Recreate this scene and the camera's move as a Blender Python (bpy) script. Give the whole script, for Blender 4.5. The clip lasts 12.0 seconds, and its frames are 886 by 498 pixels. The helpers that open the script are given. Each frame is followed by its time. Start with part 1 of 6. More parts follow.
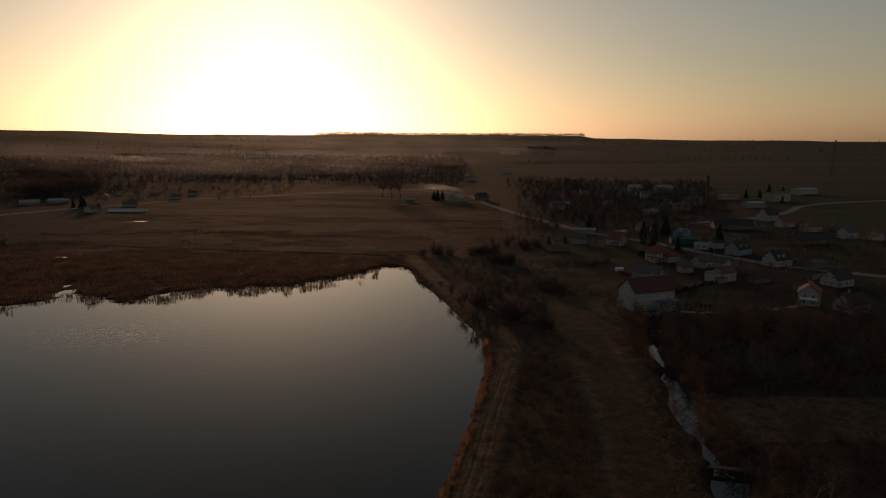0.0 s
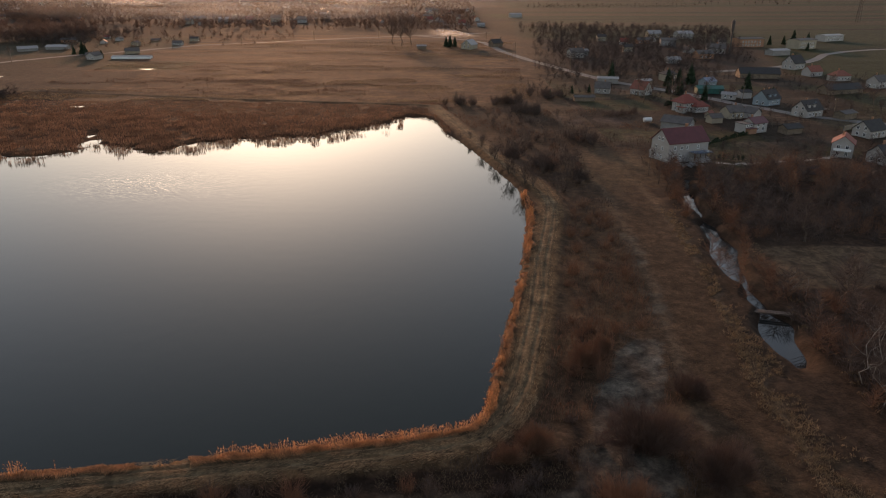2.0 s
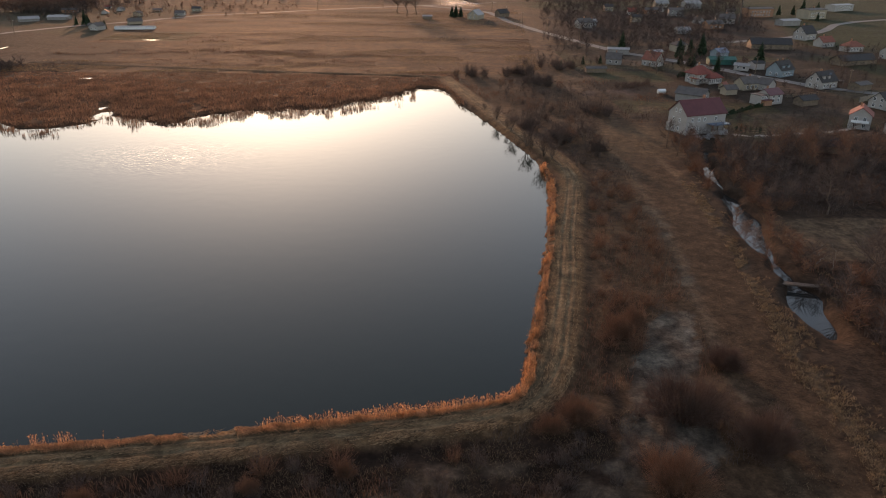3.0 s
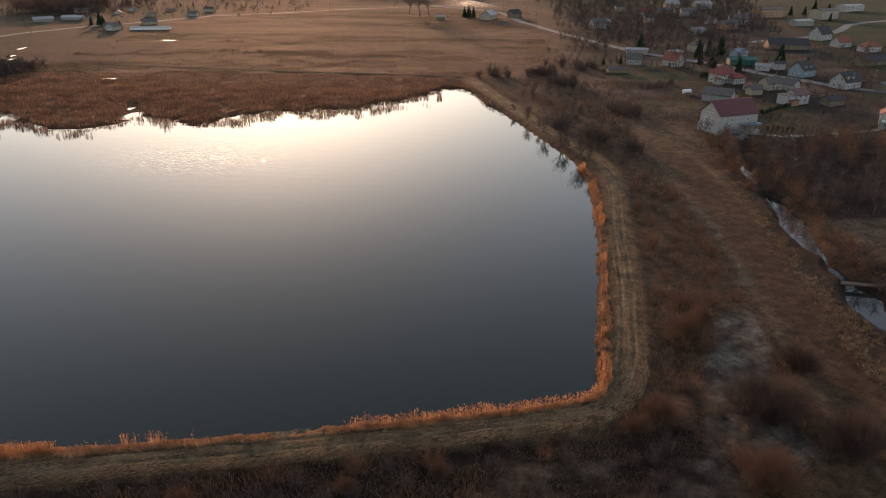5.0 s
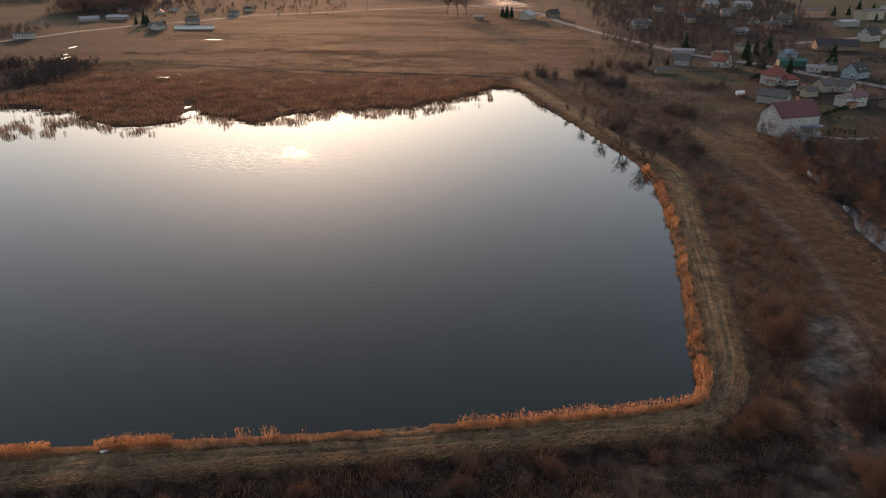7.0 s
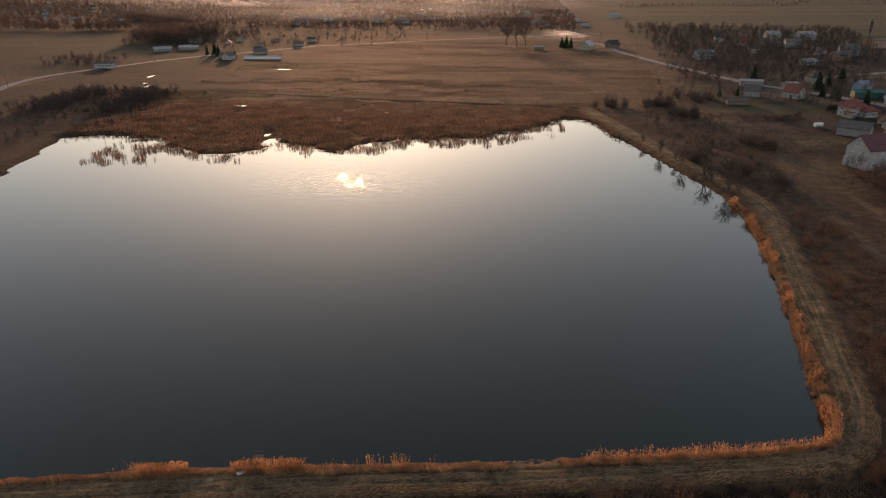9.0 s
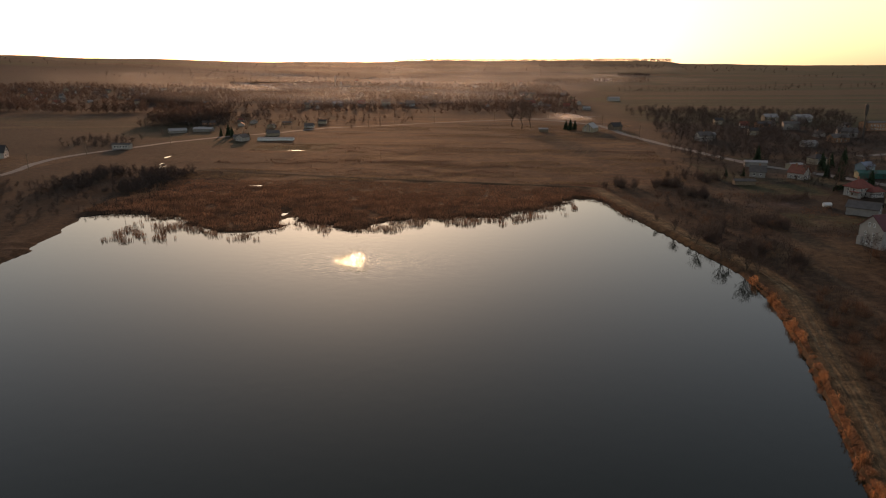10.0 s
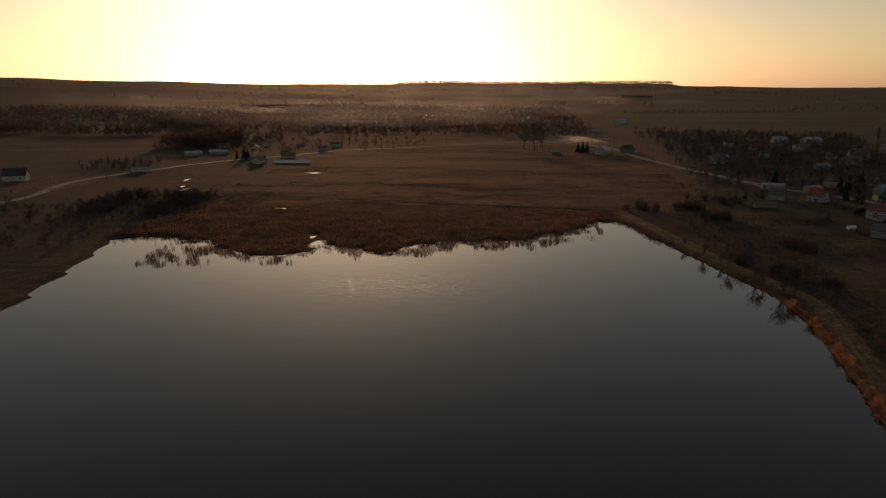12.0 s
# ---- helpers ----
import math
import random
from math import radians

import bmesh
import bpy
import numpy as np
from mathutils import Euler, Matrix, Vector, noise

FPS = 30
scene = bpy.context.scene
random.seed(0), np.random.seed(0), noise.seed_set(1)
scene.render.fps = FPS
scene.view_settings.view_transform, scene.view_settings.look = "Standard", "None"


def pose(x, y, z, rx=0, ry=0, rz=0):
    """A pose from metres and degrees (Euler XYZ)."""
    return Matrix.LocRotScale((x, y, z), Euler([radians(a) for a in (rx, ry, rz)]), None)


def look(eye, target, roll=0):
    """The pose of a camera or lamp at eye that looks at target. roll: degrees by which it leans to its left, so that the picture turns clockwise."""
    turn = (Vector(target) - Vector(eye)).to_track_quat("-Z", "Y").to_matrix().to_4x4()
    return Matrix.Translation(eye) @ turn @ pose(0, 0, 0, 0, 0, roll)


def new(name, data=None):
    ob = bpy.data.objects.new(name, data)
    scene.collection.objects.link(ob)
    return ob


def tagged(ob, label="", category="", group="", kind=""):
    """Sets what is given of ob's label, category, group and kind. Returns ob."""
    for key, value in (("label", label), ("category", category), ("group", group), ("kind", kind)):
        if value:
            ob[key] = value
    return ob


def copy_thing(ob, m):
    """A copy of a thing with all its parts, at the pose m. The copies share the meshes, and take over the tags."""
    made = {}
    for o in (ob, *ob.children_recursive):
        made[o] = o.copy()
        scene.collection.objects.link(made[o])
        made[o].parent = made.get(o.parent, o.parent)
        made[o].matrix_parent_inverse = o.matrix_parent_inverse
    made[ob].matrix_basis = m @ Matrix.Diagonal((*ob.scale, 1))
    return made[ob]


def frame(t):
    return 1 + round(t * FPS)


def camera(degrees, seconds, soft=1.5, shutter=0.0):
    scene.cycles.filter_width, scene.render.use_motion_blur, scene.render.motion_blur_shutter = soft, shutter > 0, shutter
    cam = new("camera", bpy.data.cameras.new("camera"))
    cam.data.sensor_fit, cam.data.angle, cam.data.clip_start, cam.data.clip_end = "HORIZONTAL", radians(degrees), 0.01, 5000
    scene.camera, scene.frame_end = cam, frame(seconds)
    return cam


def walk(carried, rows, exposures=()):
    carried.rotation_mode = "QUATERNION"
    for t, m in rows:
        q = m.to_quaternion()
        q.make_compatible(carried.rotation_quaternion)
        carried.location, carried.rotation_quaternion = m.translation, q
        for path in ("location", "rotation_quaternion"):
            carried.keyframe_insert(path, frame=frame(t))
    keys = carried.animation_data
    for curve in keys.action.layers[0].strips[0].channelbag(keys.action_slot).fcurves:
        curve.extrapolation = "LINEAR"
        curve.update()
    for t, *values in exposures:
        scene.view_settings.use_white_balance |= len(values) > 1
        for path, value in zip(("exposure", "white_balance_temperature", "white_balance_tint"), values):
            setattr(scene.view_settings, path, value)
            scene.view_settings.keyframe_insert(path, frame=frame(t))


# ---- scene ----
cam = camera(64.9, 12.0, soft=1.1)
PATH = [
    (0, (7.752, 0.095, 54.68), (7.793, 2.069, 54.361), 0.4),
    (0.5, (5.13, 0.081, 54.651), (5.171, 2.039, 54.247), 0.4),
    (1, (2.578, 0.029, 54.603), (2.619, 1.959, 54.081), 0.4),
    (1.5, (0.003, 0.039, 54.531), (0.045, 1.938, 53.905), 0.4),
    (2, (-2.697, 0.036, 54.367), (-2.653, 1.899, 53.64), 0.5),
    (2.5, (-5.342, 0.075, 54.322), (-5.297, 1.909, 53.526), 0.5),
    (3, (-7.938, 0.087, 54.315), (-7.892, 1.92, 53.516), 0.5),
    (5, (-18.316, 0.08, 54.232), (-18.269, 1.913, 53.434), 0.5),
    (5.5, (-20.927, 0.055, 54.236), (-20.879, 1.888, 53.438), 0.5),
    (6, (-23.569, -0.035, 54.247), (-23.524, 1.798, 53.449), 0.5),
    (6.5, (-26.188, -0.105, 54.298), (-26.203, 1.728, 53.498), 0.4),
    (7, (-28.792, -0.19, 54.343), (-28.808, 1.643, 53.544), 0.4),
    (7.5, (-31.492, -0.275, 54.406), (-31.554, 1.557, 53.606), 0.3),
    (7.7, (-32.55, -0.342, 54.433), (-32.662, 1.488, 53.632), 0.2),
    (9.5, (-42.048, -1.485, 55.373), (-42.19, 0.405, 54.734), 0.1),
    (10, (-44.756, -1.945, 55.619), (-44.901, -0.019, 55.101), 0.1),
    (10.5, (-47.371, -2.526, 55.844), (-47.515, -0.584, 55.385), 0.1),
    (11, (-49.969, -3.016, 56.151), (-50.112, -1.075, 55.69), 0.1),
    (11.5, (-52.468, -3.448, 56.422), (-52.612, -1.507, 55.962), 0.1),
    (12, (-54.613, -3.758, 56.611), (-54.762, -1.817, 56.151), 0.1),
]
walk(cam, [(t, look(eye, target, roll)) for t, eye, target, roll in PATH],
     exposures=[(0, -0.92, 7400, 21), (0.8, -0.66, 7400, 21), (1.5, 0.54, 7000, 21), (2.0, 1.32, 6800, 21), (2.5, 1.68, 6750, 21), (7.6, 1.66, 6750, 21),
                (9.5, 1.14, 7200, 22), (10, 0.78, 7400, 22), (10.5, 0.2, 7600, 22), (12, -0.34, 7800, 22)])


# ---- light ----
SUN_AZ, SUN_EL = 12.2, 7.6            # degrees left of +y, degrees above the horizon
world = bpy.data.worlds.new("evening_sky")
scene.world = world
world.use_nodes = True
wn = world.node_tree
sky = wn.nodes.new("ShaderNodeTexSky")
sky.sky_type = "NISHITA"
sky.sun_disc = False
sky.sun_elevation = radians(SUN_EL)
sky.sun_rotation = radians(-SUN_AZ)
sky.air_density, sky.dust_density, sky.ozone_density = 1.25, 0.85, 2.0
haze = wn.nodes.new("ShaderNodeHueSaturation")
haze.inputs["Saturation"].default_value = 0.72
wn.links.new(sky.outputs[0], haze.inputs["Color"])
wn.links.new(haze.outputs[0], wn.nodes["Background"].inputs[0])
wn.nodes["Background"].inputs[1].default_value = 0.13

sun_data = bpy.data.lights.new("sun", "SUN")
sun_data.energy, sun_data.angle, sun_data.color = 1.25, radians(1.0), (1.0, 0.52, 0.26)
sun = new("sun", sun_data)
sun_way = Vector((-math.sin(radians(SUN_AZ)) * math.cos(radians(SUN_EL)), math.cos(radians(SUN_AZ)) * math.cos(radians(SUN_EL)), math.sin(radians(SUN_EL))))
sun.matrix_world = look(sun_way * 300, (0, 0, 0))


# ---- materials ----
def material(name, colour, rough=0.8, metal=0.0, vary=0.25, scale=3.0, bump=0.0, bump_scale=30.0, through_light=0.0, per_piece=0.0, attribute="", spec=0.3):
    """A procedural surface: colour with two scales of variation, optional relief, translucency and piece-to-piece change."""
    m = bpy.data.materials.new(name)
    m.use_nodes = True
    n, l = m.node_tree.nodes, m.node_tree.links
    b = n["Principled BSDF"]
    b.inputs["Roughness"].default_value, b.inputs["Metallic"].default_value = rough, metal
    b.inputs["Specular IOR Level"].default_value = spec
    co = n.new("ShaderNodeTexCoord")
    if attribute:
        src = n.new("ShaderNodeVertexColor")
        src.layer_name = attribute
        col = src.outputs[0]
    else:
        src = n.new("ShaderNodeRGB")
        src.outputs[0].default_value = (*colour, 1)
        col = src.outputs[0]
    for sc, amount in ((scale, vary), (scale * 9, vary * 0.6)) + (((scale * 2.7, vary * 0.9),) if attribute else ()):
        tex = n.new("ShaderNodeTexNoise")
        tex.inputs["Scale"].default_value, tex.inputs["Detail"].default_value = sc, 4
        l.new(co.outputs["Object"], tex.inputs["Vector"])
        ramp = n.new("ShaderNodeMapRange")
        ramp.inputs[1].default_value, ramp.inputs[2].default_value = 0.3, 0.7
        ramp.inputs[3].default_value, ramp.inputs[4].default_value = 1 - amount, 1 + amount
        l.new(tex.outputs[0], ramp.inputs[0])
        mul = n.new("ShaderNodeVectorMath")
        mul.operation = "SCALE"
        l.new(col, mul.inputs[0]), l.new(ramp.outputs[0], mul.inputs[3])
        col = mul.outputs[0]
    if per_piece:
        info = n.new("ShaderNodeObjectInfo") if per_piece < 0 else n.new("ShaderNodeNewGeometry")
        out = info.outputs["Random"] if per_piece < 0 else info.outputs["Random Per Island"]
        ramp = n.new("ShaderNodeMapRange")
        ramp.inputs[3].default_value, ramp.inputs[4].default_value = 1 - abs(per_piece), 1 + abs(per_piece)
        l.new(out, ramp.inputs[0])
        mul = n.new("ShaderNodeVectorMath")
        mul.operation = "SCALE"
        l.new(col, mul.inputs[0]), l.new(ramp.outputs[0], mul.inputs[3])
        col = mul.outputs[0]
    l.new(col, b.inputs["Base Color"])
    if bump:
        tex = n.new("ShaderNodeTexNoise")
        tex.inputs["Scale"].default_value, tex.inputs["Detail"].default_value = bump_scale, 5
        l.new(co.outputs["Object"], tex.inputs["Vector"])
        bm = n.new("ShaderNodeBump")
        bm.inputs["Strength"].default_value, bm.inputs["Distance"].default_value = min(1.0, bump * 4), bump
        l.new(tex.outputs[0], bm.inputs["Height"])
        l.new(bm.outputs[0], b.inputs["Normal"])
    if through_light:
        tr = n.new("ShaderNodeBsdfTranslucent")
        l.new(col, tr.inputs[0])
        mix = n.new("ShaderNodeMixShader")
        mix.inputs[0].default_value = through_light
        l.new(b.outputs[0], mix.inputs[1]), l.new(tr.outputs[0], mix.inputs[2])
        l.new(mix.outputs[0], n["Material Output"].inputs[0])
    return m


def water_material(name, colour, ruffled):
    """Still water: dark, mirror-like, with slight ripples and, where asked, a wind-ruffled band."""
    m = bpy.data.materials.new(name)
    m.use_nodes = True
    n, l = m.node_tree.nodes, m.node_tree.links
    b = n["Principled BSDF"]
    b.inputs["Base Color"].default_value = (*colour, 1)
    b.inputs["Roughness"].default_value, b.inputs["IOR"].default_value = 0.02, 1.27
    co = n.new("ShaderNodeTexCoord")
    soft, fine = n.new("ShaderNodeTexNoise"), n.new("ShaderNodeTexNoise")
    soft.inputs["Scale"].default_value, soft.inputs["Detail"].default_value = 0.35, 3
    fine.inputs["Scale"].default_value, fine.inputs["Detail"].default_value = 1.2, 1
    l.new(co.outputs["Object"], soft.inputs["Vector"]), l.new(co.outputs["Object"], fine.inputs["Vector"])
    b1 = n.new("ShaderNodeBump")
    b1.inputs["Strength"].default_value, b1.inputs["Distance"].default_value = 1.0, 0.012
    l.new(soft.outputs[0], b1.inputs["Height"])
    normal = b1.outputs[0]
    if ruffled:
        off, squash, size = n.new("ShaderNodeVectorMath"), n.new("ShaderNodeVectorMath"), n.new("ShaderNodeVectorMath")
        off.operation, off.inputs[1].default_value = "SUBTRACT", (ruffled[0], ruffled[1], 0)
        squash.operation, squash.inputs[1].default_value = "MULTIPLY", (0.6, 1, 0)
        size.operation = "LENGTH"
        l.new(co.outputs["Object"], off.inputs[0]), l.new(off.outputs[0], squash.inputs[0]), l.new(squash.outputs[0], size.inputs[0])
        band = n.new("ShaderNodeMapRange")
        band.inputs[1].default_value, band.inputs[2].default_value = ruffled[2], 0.0
        l.new(size.outputs["Value"], band.inputs[0])
        patch = n.new("ShaderNodeTexNoise")
        patch.inputs["Scale"].default_value, patch.inputs["Detail"].default_value = 2.2, 2
        l.new(co.outputs["Object"], patch.inputs["Vector"])
        pr = n.new("ShaderNodeMapRange")
        pr.inputs[1].default_value, pr.inputs[2].default_value = 0.505, 0.555
        l.new(patch.outputs[0], pr.inputs[0])
        both = n.new("ShaderNodeMath")
        both.operation = "MULTIPLY"
        l.new(band.outputs[0], both.inputs[0]), l.new(pr.outputs[0], both.inputs[1])
        b2 = n.new("ShaderNodeBump")
        b2.inputs["Distance"].default_value = 0.12
        l.new(both.outputs[0], b2.inputs["Strength"]), l.new(fine.outputs[0], b2.inputs["Height"]), l.new(normal, b2.inputs["Normal"])
        normal = b2.outputs[0]
    l.new(normal, b.inputs["Normal"])
    return m


M_GROUND = material("grass_and_soil", (0.15, 0.11, 0.07), 0.95, vary=0.42, scale=0.4, bump=0.2, bump_scale=2.6, attribute="cover", spec=0.1)
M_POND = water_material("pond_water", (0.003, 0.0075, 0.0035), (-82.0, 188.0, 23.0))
M_STREAM = water_material("stream_water", (0.02, 0.02, 0.018), None)
M_REED = material("dry_reed", (0.42, 0.2, 0.09), 0.7, vary=0.4, scale=0.5, through_light=0.4, per_piece=0.5)
M_BED = material("dry_reed_bed", (0.2, 0.108, 0.064), 0.8, vary=0.45, scale=0.12, through_light=0.4, per_piece=0.35)
M_STRAW = material("bleached_tussock_grass", (0.25, 0.16, 0.085), 0.8, vary=0.3, scale=0.3, through_light=0.3, per_piece=0.35)
M_TURF = material("short_dry_turf", (0.12, 0.078, 0.044), 0.9, vary=0.3, scale=0.4, through_light=0.12, per_piece=0.4)
M_BARK = material("grey_brown_bark", (0.09, 0.065, 0.05), 0.9, vary=0.3, scale=2.0)
M_BIRCH = material("pale_birch_bark", (0.26, 0.23, 0.2), 0.8, vary=0.4, scale=2.0)
M_TWIG = material("bare_twigs", (0.078, 0.054, 0.044), 0.85, vary=0.2, scale=0.5, through_light=0.1, per_piece=0.3)
M_OSIER = material("russet_willow_twigs", (0.135, 0.068, 0.04), 0.8, vary=0.2, scale=0.5, through_light=0.15, per_piece=0.3)
M_THICKET = material("dense_brown_twigs", (0.085, 0.05, 0.037), 0.85, vary=0.25, scale=0.5, through_light=0.15, per_piece=0.3)
# Far twigs, darkened in colour to look like a backlit mass.
M_TWIG_FAR = material("distant_bare_twigs", (0.05, 0.038, 0.033), 0.9, vary=0.2, scale=0.05, through_light=0.12, per_piece=0.15)
# Lighter copy of the far twigs, with haze and low sunlight put into its colour.
M_TWIG_HAZED = material("far_twigs_hazed", (0.1, 0.066, 0.05), 0.9, vary=0.25, scale=0.03, through_light=0.45, per_piece=0.2)
M_TUSSOCK = material("weathered_tussock_grass", (0.21, 0.14, 0.078), 0.85, vary=0.3, scale=0.3, through_light=0.3, per_piece=0.35)
M_NEEDLE = material("dark_spruce_needles", (0.025, 0.045, 0.02), 0.8, vary=0.25, scale=1.0, per_piece=0.3)
M_PLASTER = material("white_render", (0.32, 0.295, 0.27), 0.85, vary=0.08, scale=0.5)
M_CREAM = material("cream_render", (0.29, 0.245, 0.18), 0.85, vary=0.1, scale=0.5)
M_GREYWALL = material("grey_concrete_wall", (0.22, 0.205, 0.19), 0.9, vary=0.15, scale=0.6)
M_BLUEWALL = material("pale_blue_render", (0.2, 0.24, 0.26), 0.85, vary=0.08, scale=0.5)
M_BRICK = material("old_brick_wall", (0.28, 0.15, 0.09), 0.9, vary=0.2, scale=1.0)
M_WOOD = material("weathered_boards", (0.16, 0.12, 0.085), 0.85, vary=0.25, scale=1.0)
M_ROOF_RED = material("red_roof_tiles", (0.16, 0.042, 0.03), 0.75, vary=0.2, scale=0.8, bump=0.04, bump_scale=6)
M_ROOF_ORANGE = material("orange_roof_tiles", (0.18, 0.062, 0.04), 0.75, vary=0.2, scale=0.8, bump=0.04, bump_scale=6)
M_ROOF_MAROON = material("maroon_sheet_roof", (0.095, 0.026, 0.026), 0.45, vary=0.15, scale=0.6)
M_ROOF_DARK = material("dark_grey_roof", (0.036, 0.032, 0.03), 0.75, vary=0.2, scale=0.8)
M_ROOF_GREY = material("grey_sheet_roof", (0.085, 0.073, 0.066), 0.8, metal=0.0, vary=0.2, scale=0.5)
M_ROOF_PALE = material("pale_sheet_roof", (0.22, 0.205, 0.195), 0.5, metal=0.1, vary=0.12, scale=0.5)
M_ROOF_BLUE = material("blue_grey_sheet_roof", (0.13, 0.16, 0.21), 0.5, metal=0.2, vary=0.15, scale=0.5)
M_TEAL = material("teal_painted_boards", (0.022, 0.09, 0.072), 0.6, vary=0.15, scale=0.8)
M_FRAME = material("white_window_frame", (0.75, 0.75, 0.73), 0.5, vary=0.05, scale=2.0)
M_PANE = material("dark_window_glass", (0.02, 0.022, 0.025), 0.06, vary=0.0, spec=0.5)
M_ASPHALT = material("worn_asphalt", (0.115, 0.105, 0.097), 0.8, vary=0.2, scale=0.3)
M_GRAVEL = material("pale_gravel", (0.22, 0.2, 0.175), 0.9, vary=0.2, scale=0.5, bump=0.05, bump_scale=8)
M_STEEL = material("galvanised_steel", (0.4, 0.4, 0.41), 0.4, metal=0.8, vary=0.15, scale=1.0)
M_DARKSTEEL = material("dark_painted_steel", (0.07, 0.06, 0.055), 0.6, metal=0.3, vary=0.2, scale=0.5)
M_WHITEP = material("white_enamel", (0.6, 0.6, 0.59), 0.4, vary=0.08, scale=1.0)


# ---- mesh helpers ----
def net(name, verts, faces, mats, index=None):
    """A mesh from arrays: verts (n, 3) and faces (m, k)."""
    verts, faces = np.asarray(verts, np.float32), np.asarray(faces, np.int32)
    me = bpy.data.meshes.new(name)
    me.vertices.add(len(verts))
    me.vertices.foreach_set("co", verts.ravel())
    k = faces.shape[1]
    me.loops.add(faces.size)
    me.loops.foreach_set("vertex_index", faces.ravel())
    me.polygons.add(len(faces))
    me.polygons.foreach_set("loop_start", np.arange(0, faces.size, k, dtype=np.int32))
    for m in mats:
        me.materials.append(m)
    if index is not None:
        me.polygons.foreach_set("material_index", np.asarray(index, np.int32))
    me.update(calc_edges=True)
    return me


def bm_mesh(name, bm, mat):
    me = bpy.data.meshes.new(name)
    bm.normal_update()
    bm.to_mesh(me)
    bm.free()
    me.materials.append(mat)
    return me


def part(name, me, parent, m=None, label=""):
    """Links a mesh as one part under a thing or a part."""
    ob = new(name, me)
    ob.parent = parent
    if m is not None:
        ob.matrix_basis = m
    return tagged(ob, label) if label else ob


def box(bm, x0, x1, y0, y1, z0, z1):
    v = [bm.verts.new((x, y, z)) for z in (z0, z1) for y in (y0, y1) for x in (x0, x1)]
    for f in ((0, 2, 3, 1), (4, 5, 7, 6), (0, 1, 5, 4), (2, 6, 7, 3), (0, 4, 6, 2), (1, 3, 7, 5)):
        bm.faces.new([v[i] for i in f])
    return v


def tube(bm, a, b, r0, r1, sides=6, caps=True):
    a, b = Vector(a), Vector(b)
    q = (b - a).to_track_quat("Z", "Y")
    rings = []
    for c, r in ((a, r0), (b, r1)):
        rings.append([bm.verts.new(c + q @ Vector((r * math.cos(2 * math.pi * i / sides), r * math.sin(2 * math.pi * i / sides), 0))) for i in range(sides)])
    for i in range(sides):
        bm.faces.new((rings[0][i], rings[0][(i + 1) % sides], rings[1][(i + 1) % sides], rings[1][i]))
    if caps:
        bm.faces.new(rings[1]), bm.faces.new(rings[0][::-1])


# ---- plan ----
def smooth_line(points, step=2.0, closed=False):
    """A Catmull-Rom line through the points, at about even steps."""
    p = np.array(points, float)
    p = np.vstack([p[-1], p, p[0], p[1]]) if closed else np.vstack([2 * p[0] - p[1], p, 2 * p[-1] - p[-2]])
    out = []
    for i in range(1, len(p) - 2):
        k = max(2, int(np.linalg.norm(p[i + 1] - p[i]) / step))
        u = np.arange(k)[:, None] / k
        a, b, c, d = p[i - 1 : i + 3]
        out.append(0.5 * (2 * b + (c - a) * u + (2 * a - 5 * b + 4 * c - d) * u**2 + (3 * b - a - 3 * c + d) * u**3))
    if not closed:
        out.append(p[-2:-1])
    return np.vstack(out)


def near_line(x, y, line):
    """The distance of each place from a line."""
    line = np.asarray(line, float)
    if np.size(x) * len(line) < 200000:
        px, py = np.ravel(x)[:, None], np.ravel(y)[:, None]
        ax, ay, dx, dy = line[None, :-1, 0], line[None, :-1, 1], np.diff(line[:, 0])[None], np.diff(line[:, 1])[None]
        u = np.clip(((px - ax) * dx + (py - ay) * dy) / (dx * dx + dy * dy + 1e-9), 0, 1)
        return np.sqrt(((px - ax - u * dx) ** 2 + (py - ay - u * dy) ** 2).min(1)).reshape(np.shape(x))
    best = np.full(np.shape(x), 1e9)
    for (ax, ay), (bx, by) in zip(line[:-1], line[1:]):
        dx, dy = bx - ax, by - ay
        u = np.clip(((x - ax) * dx + (y - ay) * dy) / (dx * dx + dy * dy + 1e-9), 0, 1)
        best = np.minimum(best, (x - ax - u * dx) ** 2 + (y - ay - u * dy) ** 2)
    return np.sqrt(best)


def inside(x, y, poly):
    """Whether each place lies in a polygon."""
    x, y = np.asarray(x, float), np.asarray(y, float)
    hit = np.zeros(x.shape, bool)
    px, py = poly[:, 0], poly[:, 1]
    if x.size < 50:
        qx, qy = np.roll(px, 1), np.roll(py, 1)
        for n in range(x.size):
            cross = (py > y.flat[n]) != (qy > y.flat[n])
            at = (qx - px) * (y.flat[n] - py) / np.where(cross, qy - py, 1.0) + px
            hit.flat[n] = (cross & (x.flat[n] < at)).sum() % 2
        return hit
    for i in range(len(poly)):
        j = i - 1
        cross = (py[i] > y) != (py[j] > y)
        with np.errstate(divide="ignore", invalid="ignore"):
            at = (px[j] - px[i]) * (y - py[i]) / (py[j] - py[i] + 1e-12) + px[i]
        hit ^= cross & (x < at)
    return hit


